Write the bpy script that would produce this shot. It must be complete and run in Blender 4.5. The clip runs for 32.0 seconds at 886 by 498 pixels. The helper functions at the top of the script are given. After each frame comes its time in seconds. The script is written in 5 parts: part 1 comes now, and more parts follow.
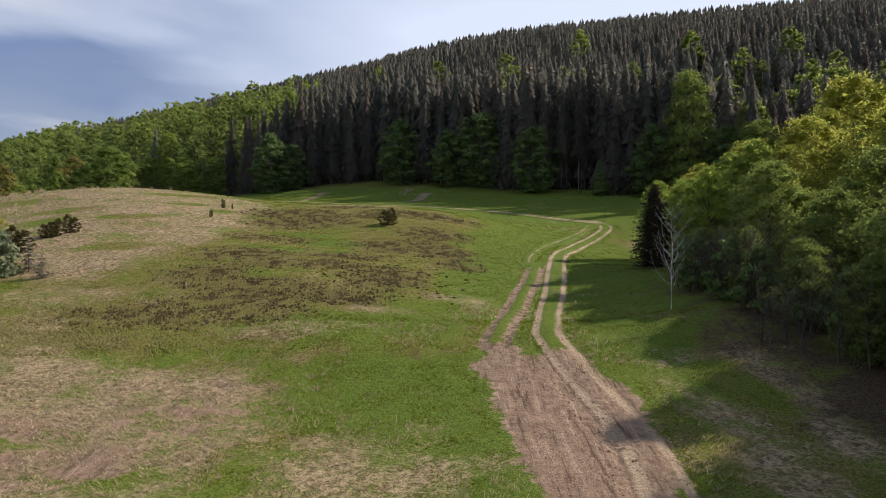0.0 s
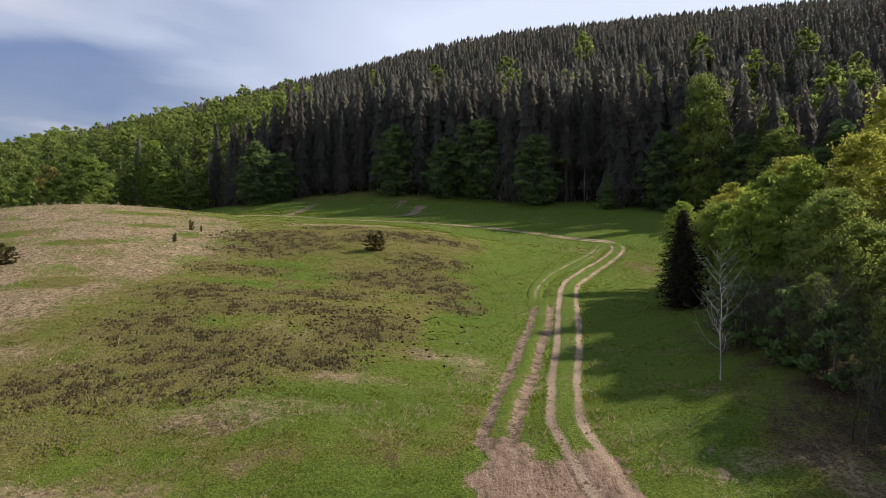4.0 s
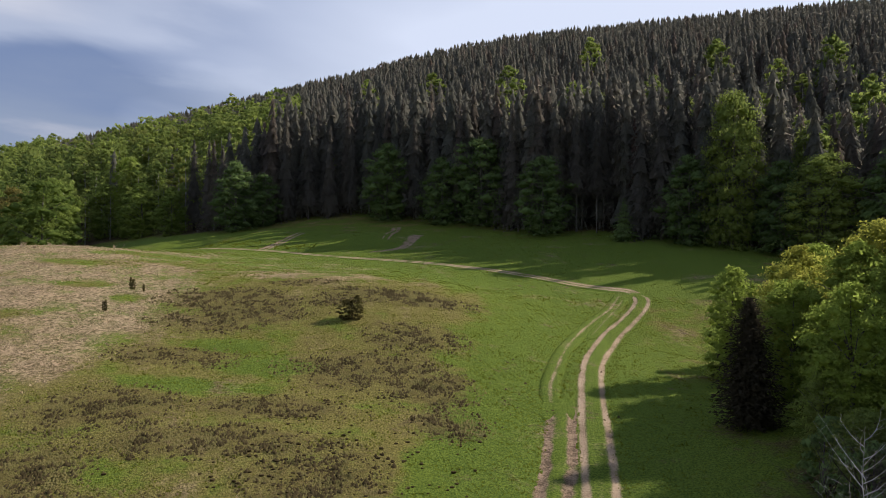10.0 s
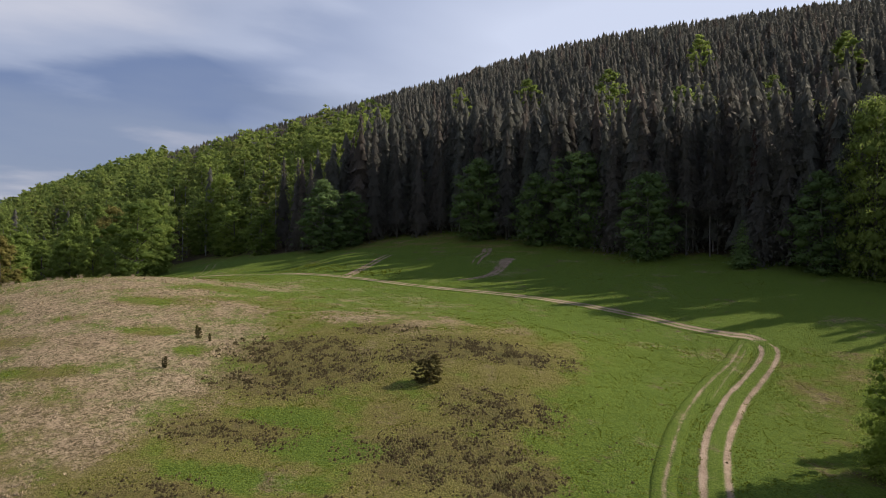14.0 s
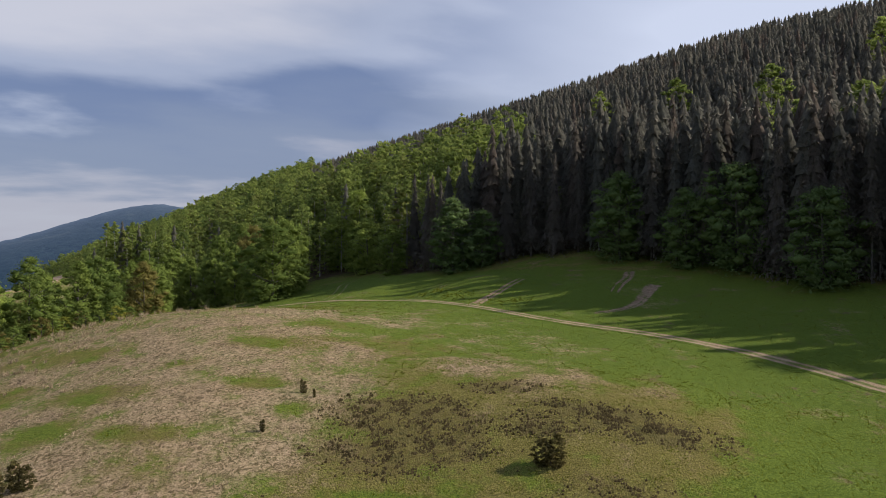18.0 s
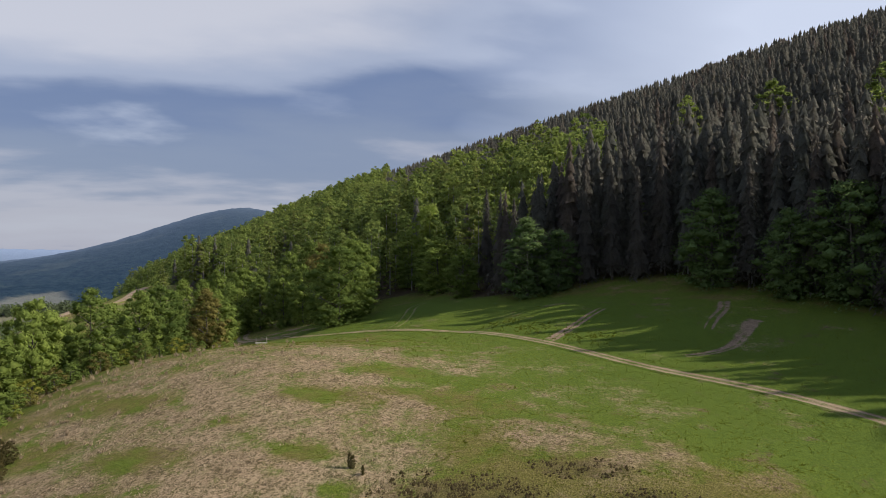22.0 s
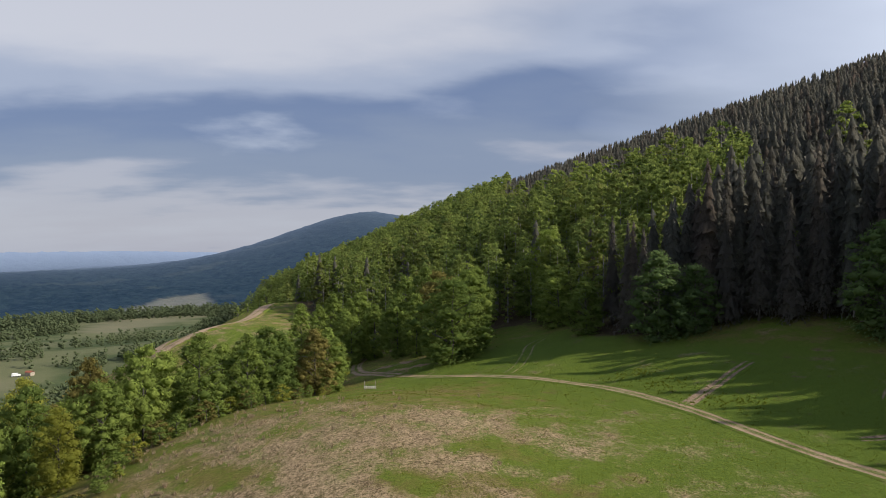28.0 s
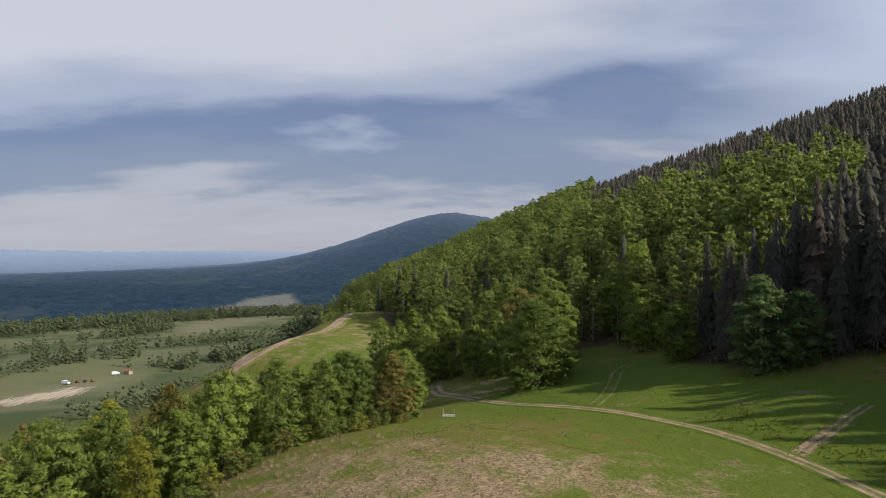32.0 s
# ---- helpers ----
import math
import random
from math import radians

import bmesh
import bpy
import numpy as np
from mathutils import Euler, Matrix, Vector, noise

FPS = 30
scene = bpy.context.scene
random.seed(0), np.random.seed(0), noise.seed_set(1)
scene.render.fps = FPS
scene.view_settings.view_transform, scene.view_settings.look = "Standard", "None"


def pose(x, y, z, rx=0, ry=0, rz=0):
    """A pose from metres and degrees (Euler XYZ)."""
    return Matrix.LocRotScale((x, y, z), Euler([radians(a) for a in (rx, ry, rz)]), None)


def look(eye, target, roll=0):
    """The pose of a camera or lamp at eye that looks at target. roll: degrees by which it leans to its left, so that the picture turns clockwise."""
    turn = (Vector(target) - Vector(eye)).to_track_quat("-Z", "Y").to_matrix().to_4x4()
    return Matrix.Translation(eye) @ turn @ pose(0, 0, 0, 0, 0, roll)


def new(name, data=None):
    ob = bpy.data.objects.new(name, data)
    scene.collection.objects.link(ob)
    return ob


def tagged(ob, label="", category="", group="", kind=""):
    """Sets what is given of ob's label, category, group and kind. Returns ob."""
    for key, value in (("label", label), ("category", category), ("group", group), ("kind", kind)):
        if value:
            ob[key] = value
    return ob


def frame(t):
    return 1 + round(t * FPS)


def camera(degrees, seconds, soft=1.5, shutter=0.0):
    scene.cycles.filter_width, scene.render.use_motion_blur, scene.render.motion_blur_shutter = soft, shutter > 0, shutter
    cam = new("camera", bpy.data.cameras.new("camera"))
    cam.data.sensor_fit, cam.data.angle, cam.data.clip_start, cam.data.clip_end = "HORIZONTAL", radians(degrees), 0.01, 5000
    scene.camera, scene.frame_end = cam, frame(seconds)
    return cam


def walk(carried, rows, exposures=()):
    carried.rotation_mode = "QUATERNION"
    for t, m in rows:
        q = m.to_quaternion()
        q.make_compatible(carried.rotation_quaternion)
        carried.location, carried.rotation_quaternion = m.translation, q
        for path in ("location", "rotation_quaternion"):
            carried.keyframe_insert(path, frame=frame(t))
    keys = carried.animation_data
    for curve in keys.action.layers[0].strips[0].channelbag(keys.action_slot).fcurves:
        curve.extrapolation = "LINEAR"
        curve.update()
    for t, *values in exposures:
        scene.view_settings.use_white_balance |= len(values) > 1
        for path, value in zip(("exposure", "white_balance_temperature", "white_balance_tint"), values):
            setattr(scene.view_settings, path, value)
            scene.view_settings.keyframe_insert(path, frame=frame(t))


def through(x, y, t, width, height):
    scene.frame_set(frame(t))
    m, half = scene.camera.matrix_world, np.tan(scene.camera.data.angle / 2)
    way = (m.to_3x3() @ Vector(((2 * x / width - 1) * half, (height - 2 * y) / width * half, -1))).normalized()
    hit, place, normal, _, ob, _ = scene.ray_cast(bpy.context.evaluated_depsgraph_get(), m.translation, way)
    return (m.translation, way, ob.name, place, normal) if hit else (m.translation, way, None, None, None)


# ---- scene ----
cam = camera(64.21, 32.0, soft=0.6)
PATH = (
    (0, -0.03, 0, 0.01, 89.78, -0.37, -0),
    (1, -0.02, 2.61, 0.77, 89.83, -0.35, -0.1),
    (2, 0.1, 5.22, 1.47, 89.88, -0.32, -0.11),
    (3.5, 0.45, 9.13, 2.55, 89.95, -0.27, -0.07),
    (5.5, 0.85, 14.38, 4.29, 90.04, -0.21, 0.08),
    (6.5, 1.07, 17.01, 5.37, 90.07, -0.2, 0.29),
    (7.5, 1.26, 19.56, 6.48, 90.09, -0.2, 0.27),
    (8.5, 1.39, 21.95, 7.58, 90.1, -0.2, 0.25),
    (9, 1.43, 23.08, 8.13, 90.1, -0.2, 0.19),
    (10, 1.49, 25.27, 9.23, 90.09, -0.21, 0.07),
    (11, 1.6, 27.39, 10.31, 90.08, -0.21, 0.03),
    (12, 1.75, 29.52, 11.4, 90.06, -0.22, 0.76),
    (12.5, 1.82, 30.6, 11.98, 90.05, -0.22, 2.28),
    (13, 1.89, 31.68, 12.56, 90.04, -0.21, 4.2),
    (14, 2.07, 33.86, 13.68, 90.03, -0.19, 7.94),
    (15, 2.3, 36.02, 14.74, 90.03, -0.14, 11.31),
    (15.5, 2.4, 37.1, 15.25, 90.03, -0.11, 12.88),
    (17.5, 2.4, 41.44, 17.28, 90.06, 0.04, 18.53),
    (18.5, 2.14, 43.57, 18.34, 90.07, 0.1, 20.41),
    (19.5, 1.72, 45.7, 19.4, 90.08, 0.14, 22.02),
    (21, 0.86, 48.82, 21.02, 90.1, 0.18, 24.32),
    (22, 0.3, 50.75, 22.17, 90.12, 0.19, 25.82),
    (23, -0.19, 52.57, 23.3, 90.14, 0.2, 27.51),
    (24, -0.77, 54.27, 24.41, 90.16, 0.22, 29.15),
    (25.5, -1.82, 56.54, 25.96, 90.2, 0.25, 31.51),
    (27.5, -2.98, 58.87, 27.87, 90.24, 0.26, 34.9),
    (29, -3.89, 60.45, 29.28, 90.27, 0.21, 37.43),
    (30, -4.56, 61.4, 30.2, 90.28, 0.16, 39.12),
    (31, -5.29, 62.27, 31.09, 90.28, 0.09, 40.78),
    (32, -6.06, 63.11, 31.96, 90.29, 0.01, 42.34),
)
walk(cam, [(t, pose(*row)) for t, *row in PATH], exposures=((0.0, 0.48, 6350, 14), (6.0, 0.46, 6350, 15), (10.0, 0.38, 6330, 15), (14.0, 0.24, 6280, 16), (20.0, 0.21, 6280, 15), (26.0, 0.22, 6330, 13), (32.0, 0.24, 6430, 13)))

# ---- sky and sun ----
SUN_AZ, SUN_EL = radians(66), radians(34)
sun_dir = Vector((math.cos(SUN_EL) * math.sin(SUN_AZ), math.cos(SUN_EL) * math.cos(SUN_AZ), math.sin(SUN_EL)))
sun = new("sun", bpy.data.lights.new("sun", "SUN"))
sun.data.energy, sun.data.angle, sun.data.color = 5.0, radians(0.8), (1.0, 0.93, 0.80)
sun.matrix_world = look(sun_dir * 200, (0, 0, 0))


BREAKS = (((-0.763, 0.626, 0.161), 0.075, 0.022, 0.55), ((-0.577, 0.791, 0.200), 0.07, 0.014, 0.22), ((-0.290, 0.930, 0.225), 0.10, 0.016, 0.25))


def build_world():
    world = bpy.data.worlds.new("sky")
    scene.world = world
    world.use_nodes = True
    nt = world.node_tree
    N, L = nt.nodes, nt.links
    N.clear()
    out = N.new("ShaderNodeOutputWorld")
    bg = N.new("ShaderNodeBackground")
    sky = N.new("ShaderNodeTexSky")
    sky.sky_type, sky.sun_disc = "NISHITA", False
    sky.sun_elevation, sky.sun_rotation = SUN_EL, SUN_AZ
    sky.air_density, sky.dust_density = 1.0, 1.5
    coord = N.new("ShaderNodeTexCoord")
    sep = N.new("ShaderNodeSeparateXYZ")
    L.new(coord.outputs["Generated"], sep.inputs[0])

    def m(op, a, b=None, clamp=False):
        n = N.new("ShaderNodeMath")
        n.operation, n.use_clamp = op, clamp
        for i, v in enumerate((a, b)):
            if v is None:
                continue
            if isinstance(v, (int, float)):
                n.inputs[i].default_value = v
            else:
                L.new(v, n.inputs[i])
        return n.outputs[0]

    up = m("MAXIMUM", sep.outputs[2], 0.0)
    div = m("ADD", up, 0.22)
    px, py = m("DIVIDE", sep.outputs[0], div), m("DIVIDE", sep.outputs[1], div)
    # long cloud decks, stretched across the view to the north-west
    along = m("ADD", m("MULTIPLY", px, 0.72), m("MULTIPLY", py, 0.69))
    across = m("SUBTRACT", m("MULTIPLY", py, 0.72), m("MULTIPLY", px, 0.69))
    vec = N.new("ShaderNodeCombineXYZ")
    L.new(m("MULTIPLY", along, 0.5), vec.inputs[0])
    L.new(m("MULTIPLY", across, 0.9), vec.inputs[1])
    vec.inputs[2].default_value = 3.7
    big = N.new("ShaderNodeTexNoise")
    big.inputs["Scale"].default_value, big.inputs["Detail"].default_value = 1.1, 4.0
    big.inputs["Roughness"].default_value = 0.5
    L.new(vec.outputs[0], big.inputs["Vector"])
    # decks: a dark one across the middle heights, pale bands below and above it
    deck = N.new("ShaderNodeValToRGB")
    lift = m("SUBTRACT", 0.45, m("MULTIPLY", sep.outputs[0], 1.1))
    wisp = N.new("ShaderNodeTexNoise")
    wisp.inputs["Scale"].default_value, wisp.inputs["Detail"].default_value = 3.4, 5.0
    L.new(vec.outputs[0], wisp.inputs["Vector"])
    wave = m("ADD", m("MULTIPLY", m("SUBTRACT", big.outputs["Fac"], 0.5), 0.22), m("MULTIPLY", m("SUBTRACT", wisp.outputs["Fac"], 0.5), 0.16))
    L.new(m("ADD", m("MULTIPLY", up, lift), wave), deck.inputs[0])
    ramp = deck.color_ramp
    stops = ((0.0, (0.50, 0.53, 0.60)), (0.075, (0.47, 0.49, 0.56)), (0.125, (0.25, 0.31, 0.43)), (0.225, (0.18, 0.245, 0.40)),
             (0.285, (0.42, 0.48, 0.60)), (0.37, (0.66, 0.68, 0.73)), (0.8, (0.62, 0.65, 0.72)))
    while len(ramp.elements) < len(stops):
        ramp.elements.new(0.5)
    for e, (p, c) in zip(ramp.elements, stops):
        e.position, e.color = p, (*c, 1)
    ramp.interpolation = "EASE"
    # small bright breaks in the dark deck: direction, half width, half height, amount
    deck_col = deck.outputs[0]
    shred = N.new("ShaderNodeTexNoise")
    shred.inputs["Scale"].default_value, shred.inputs["Detail"].default_value = 14.0, 5.0
    stretch = N.new("ShaderNodeMapping")
    stretch.inputs["Scale"].default_value = (1.0, 1.0, 3.5)
    L.new(coord.outputs["Generated"], stretch.inputs[0])
    L.new(stretch.outputs[0], shred.inputs["Vector"])
    for (bx, by, bz), wide, tall, amount in BREAKS:
        n = math.hypot(bx, by)
        off = m("ADD", m("MULTIPLY", sep.outputs[0], by / n), m("MULTIPLY", sep.outputs[1], -bx / n))
        lift2 = m("SUBTRACT", sep.outputs[2], bz)
        gap = m("ADD", m("POWER", m("DIVIDE", off, wide), 2.0), m("POWER", m("DIVIDE", lift2, tall), 2.0))
        gap = m("ADD", gap, m("MULTIPLY", m("ADD", m("MULTIPLY", m("SUBTRACT", shred.outputs["Fac"], 0.5), 1.6), m("SUBTRACT", wisp.outputs["Fac"], 0.5)), 2.6))
        part_open = N.new("ShaderNodeMapRange")
        part_open.interpolation_type = "SMOOTHSTEP"
        L.new(gap, part_open.inputs[0])
        for i, v in enumerate((-0.7, 1.9, amount, 0.0)):
            part_open.inputs[1 + i].default_value = v
        mixb = N.new("ShaderNodeMixRGB")
        L.new(part_open.outputs[0], mixb.inputs[0])
        L.new(deck_col, mixb.inputs[1])
        mixb.inputs[2].default_value = (0.60, 0.66, 0.76, 1)
        deck_col = mixb.outputs[0]
    # brighter towards the sun's side
    side = m("ADD", m("MULTIPLY", sep.outputs[0], 0.6), m("MULTIPLY", sep.outputs[1], 0.25))
    glow = N.new("ShaderNodeMapRange")
    L.new(m("ADD", side, m("MULTIPLY", m("SUBTRACT", big.outputs["Fac"], 0.5), 0.5)), glow.inputs[0])
    for i, v in enumerate((-0.02, 0.27, 0.0, 1.0)):
        glow.inputs[1 + i].default_value = v
    mix1 = N.new("ShaderNodeMixRGB")
    L.new(glow.outputs[0], mix1.inputs[0])
    L.new(deck_col, mix1.inputs[1])
    mix1.inputs[2].default_value = (0.70, 0.77, 0.89, 1)
    high = N.new("ShaderNodeMapRange")
    L.new(up, high.inputs[0])
    for i, v in enumerate((0.36, 0.75, 0.0, 1.0)):
        high.inputs[1 + i].default_value = v
    over = N.new("ShaderNodeMixRGB")
    L.new(high.outputs[0], over.inputs[0])
    L.new(mix1.outputs[0], over.inputs[1])
    over.inputs[2].default_value = (0.33, 0.43, 0.63, 1)
    scale = N.new("ShaderNodeMixRGB")
    scale.blend_type = "MULTIPLY"
    scale.inputs[0].default_value = 1.0
    L.new(sky.outputs[0], scale.inputs[1])
    scale.inputs[2].default_value = (0.1, 0.1, 0.1, 1)
    mix2 = N.new("ShaderNodeMixRGB")
    mix2.inputs[0].default_value = 0.85
    L.new(scale.outputs[0], mix2.inputs[1])
    L.new(over.outputs[0], mix2.inputs[2])
    L.new(mix2.outputs[0], bg.inputs[0])
    bg.inputs[1].default_value = 0.84
    L.new(bg.outputs[0], out.inputs[0])


build_world()


# ---- materials ----
class Shade:
    """A small writer of node materials."""

    def __init__(self, name):
        self.mat = bpy.data.materials.new(name)
        self.mat.use_nodes = True
        self.nt = self.mat.node_tree
        self.bsdf = self.nt.nodes["Principled BSDF"]
        self.out = self.nt.nodes["Material Output"]
        self.bsdf.inputs["Specular IOR Level"].default_value = 0.05
        self.pos = self.nt.nodes.new("ShaderNodeNewGeometry").outputs["Position"]

    def put(self, socket, v):
        if isinstance(v, bpy.types.NodeSocket):
            self.nt.links.new(v, socket)
        elif isinstance(v, tuple) and len(v) == 3:
            socket.default_value = (*v, 1) if socket.type == "RGBA" else v
        else:
            socket.default_value = v

    def noise(self, scale, detail=3.0, rough=0.55, vector=None, stretch=None):
        n = self.nt.nodes.new("ShaderNodeTexNoise")
        n.inputs["Scale"].default_value, n.inputs["Detail"].default_value, n.inputs["Roughness"].default_value = scale, detail, rough
        v = vector or self.pos
        if stretch:
            mp = self.nt.nodes.new("ShaderNodeMapping")
            mp.inputs["Scale"].default_value = stretch
            self.nt.links.new(v, mp.inputs[0])
            v = mp.outputs[0]
        self.nt.links.new(v, n.inputs["Vector"])
        return n.outputs["Fac"]

    def math(self, op, a, b=0.0, c=None):
        n = self.nt.nodes.new("ShaderNodeMath")
        n.operation = op
        self.put(n.inputs[0], a)
        self.put(n.inputs[1], b)
        if c is not None:
            self.put(n.inputs[2], c)
        return n.outputs[0]

    def step(self, v, lo, hi, a=0.0, b=1.0):
        n = self.nt.nodes.new("ShaderNodeMapRange")
        n.interpolation_type = "SMOOTHSTEP"
        self.put(n.inputs[0], v)
        for i, x in enumerate((lo, hi, a, b)):
            n.inputs[1 + i].default_value = x
        return n.outputs[0]

    def mix(self, f, a, b, blend="MIX"):
        n = self.nt.nodes.new("ShaderNodeMixRGB")
        n.blend_type = blend
        self.put(n.inputs[0], f)
        self.put(n.inputs[1], a)
        self.put(n.inputs[2], b)
        return n.outputs[0]

    def attr(self, name):
        n = self.nt.nodes.new("ShaderNodeAttribute")
        n.attribute_name = name
        return n.outputs["Fac"]

    def random(self):
        return self.nt.nodes.new("ShaderNodeObjectInfo").outputs["Random"]

    def island(self):
        return self.nt.nodes.new("ShaderNodeNewGeometry").outputs["Random Per Island"]

    def bump(self, height, strength=0.4, distance=0.05):
        n = self.nt.nodes.new("ShaderNodeBump")
        n.inputs["Strength"].default_value, n.inputs["Distance"].default_value = strength, distance
        self.put(n.inputs["Height"], height)
        self.nt.links.new(n.outputs[0], self.bsdf.inputs["Normal"])

    def done(self, color, rough=0.85):
        self.put(self.bsdf.inputs["Base Color"], color)
        self.put(self.bsdf.inputs["Roughness"], rough)
        return self.mat


def leaf_material(name, dark, light, tint=None, through=0.35, spread=0.5, accent=None, grain=3.0):
    """Foliage: colour varies from tree to tree and from spray to spray, and some light passes through."""
    s = Shade(name)
    rnd = s.random() if tint is None else s.attr(tint)
    fine = s.island()
    f = s.math("ADD", s.math("MULTIPLY", rnd, 1 - spread), s.math("MULTIPLY", fine, spread))
    col = s.mix(f, dark, light)
    if accent:
        odd = s.math("FRACT", s.math("MULTIPLY", rnd, 7.31))
        col = s.mix(s.step(odd, 0.72, 0.95, 0.0, 0.75), col, s.mix(fine, tuple(c * 0.6 for c in accent), accent))
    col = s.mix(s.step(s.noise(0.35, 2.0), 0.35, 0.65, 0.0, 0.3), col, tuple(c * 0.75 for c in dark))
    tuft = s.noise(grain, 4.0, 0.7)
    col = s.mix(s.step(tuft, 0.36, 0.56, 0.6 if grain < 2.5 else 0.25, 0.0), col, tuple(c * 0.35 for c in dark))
    s.bump(tuft, 0.8, 0.6 / grain)
    s.done(col, 0.8)
    s.bsdf.inputs["Specular IOR Level"].default_value = 0.0
    tr = s.nt.nodes.new("ShaderNodeBsdfTranslucent")
    s.put(tr.inputs[0], s.mix(0.5, col, light))
    mx = s.nt.nodes.new("ShaderNodeMixShader")
    mx.inputs[0].default_value = through
    s.nt.links.new(s.bsdf.outputs[0], mx.inputs[1])
    s.nt.links.new(tr.outputs[0], mx.inputs[2])
    s.nt.links.new(mx.outputs[0], s.out.inputs[0])
    return s.mat


def bark_material(name, a, b):
    s = Shade(name)
    n = s.noise(6.0, 4.0, stretch=(1, 1, 0.2))
    s.bump(n, 0.5, 0.03)
    return s.done(s.mix(s.step(n, 0.3, 0.7), a, b), 0.9)


def ground_material():
    s = Shade("meadow_ground")
    big, mid, fine, tiny = s.noise(0.05, 3), s.noise(0.32, 4), s.noise(1.8, 5, 0.65), s.noise(8.0, 5, 0.75)
    grit = s.noise(26.0, 3, 0.7)
    speck = s.math("ADD", s.math("MULTIPLY", tiny, 0.6), s.math("MULTIPLY", grit, 0.4))
    speck = s.step(speck, 0.40, 0.60)
    streak = s.noise(2.2, 5, 0.7, stretch=(1.0, 0.4, 1.0))
    fresh = s.mix(speck, (0.046, 0.073, 0.011), (0.154, 0.188, 0.028))
    fresh = s.mix(s.math("MULTIPLY", s.attr("lush"), 0.75), fresh, s.mix(speck, (0.040, 0.068, 0.011), (0.126, 0.172, 0.026)))
    olive = s.mix(speck, (0.066, 0.062, 0.016), (0.215, 0.182, 0.054))
    green = s.mix(s.step(s.math("SUBTRACT", s.math("ADD", s.math("MULTIPLY", mid, 0.5), s.math("ADD", s.math("MULTIPLY", big, 0.3), s.math("MULTIPLY", fine, 0.2))), s.math("SUBTRACT", s.math("MULTIPLY", s.attr("lush"), 0.2), s.math("ADD", s.math("MULTIPLY", s.attr("churned"), 0.08), s.math("MULTIPLY", s.attr("olive"), 0.05)))), 0.42, 0.56), fresh, olive)
    swirl = s.nt.nodes.new("ShaderNodeTexNoise")
    swirl.inputs["Scale"].default_value, swirl.inputs["Detail"].default_value, swirl.inputs["Distortion"].default_value = 1.5, 6.0, 2.2
    s.nt.links.new(s.pos, swirl.inputs["Vector"])
    mat_of = s.math("ADD", s.math("MULTIPLY", swirl.outputs["Fac"], 0.55), s.math("ADD", s.math("MULTIPLY", streak, 0.3), s.math("MULTIPLY", speck, 0.12)))
    straw = s.mix(s.step(mat_of, 0.36, 0.62), (0.085, 0.062, 0.032), (0.47, 0.335, 0.215))
    ragged = s.math("ADD", s.math("MULTIPLY", s.math("SUBTRACT", fine, 0.5), 1.3), s.math("MULTIPLY", s.math("SUBTRACT", mid, 0.5), 1.9))
    ragged2 = s.math("ADD", ragged, s.math("MULTIPLY", s.math("SUBTRACT", s.noise(0.13, 3), 0.5), 1.6))
    dry = s.step(s.math("ADD", s.attr("dry"), s.math("MULTIPLY", ragged2, 1.2)), 0.2, 1.25)
    col = s.mix(s.math("MULTIPLY", dry, 0.8), green, straw)
    clod = s.mix(speck, (0.028, 0.019, 0.008), (0.115, 0.080, 0.036))
    spots = s.math("MULTIPLY", s.step(s.math("ADD", s.attr("churned"), s.math("MULTIPLY", ragged, 1.2)), 0.3, 0.75), s.step(s.math("ADD", s.math("MULTIPLY", fine, 0.4), s.math("MULTIPLY", tiny, 0.6)), 0.46, 0.55))
    col = s.mix(s.math("MULTIPLY", spots, 0.62), col, clod)
    earth = s.mix(s.step(s.math("ADD", s.math("MULTIPLY", fine, 0.5), s.math("MULTIPLY", tiny, 0.5)), 0.3, 0.7), (0.13, 0.085, 0.056), (0.345, 0.232, 0.158))
    drag = s.noise(1.0, 5, 0.65, stretch=(3.2, 0.24, 1.0))
    earth = s.mix(s.step(drag, 0.53, 0.66, 0, 0.75), earth, (0.085, 0.058, 0.037))
    earth = s.mix(s.step(drag, 0.46, 0.34, 0, 0.6), earth, (0.42, 0.305, 0.21))
    bare = s.step(s.math("ADD", s.attr("bare"), s.math("MULTIPLY", ragged, 0.8)), 0.4, 0.62)
    col = s.mix(bare, col, earth)
    rut = s.step(s.math("ADD", s.attr("rut"), s.math("ADD", s.math("MULTIPLY", s.math("SUBTRACT", fine, 0.5), 0.45), s.math("ADD", s.math("MULTIPLY", s.math("SUBTRACT", tiny, 0.5), 0.7), s.math("MULTIPLY", s.math("SUBTRACT", mid, 0.5), 0.3)))), 0.18, 0.85)
    rut = s.math("MULTIPLY", rut, s.step(s.attr("rut"), 0.04, 0.2))
    dust = s.mix(s.step(s.math("ADD", s.math("MULTIPLY", tiny, 0.5), s.math("MULTIPLY", mid, 0.5)), 0.36, 0.62), (0.21, 0.148, 0.095), (0.41, 0.30, 0.20))
    mire = s.mix(s.step(s.math("ADD", s.math("MULTIPLY", tiny, 0.5), s.math("MULTIPLY", fine, 0.5)), 0.40, 0.60), (0.095, 0.066, 0.042), (0.31, 0.218, 0.145))
    col = s.mix(rut, col, s.mix(s.attr("mud"), dust, mire))
    # leaf litter, its dark tone also paints the deep shade under the grove
    shaded_litter = s.mix(speck, (0.030, 0.022, 0.013), (0.115, 0.080, 0.048))
    col = s.mix(s.step(s.math("ADD", s.attr("wood"), s.math("MULTIPLY", ragged, 1.0)), 0.2, 1.0), col, shaded_litter)
    far = s.mix(s.step(s.noise(0.012, 4), 0.42, 0.6), (0.060, 0.080, 0.034), (0.120, 0.126, 0.064))
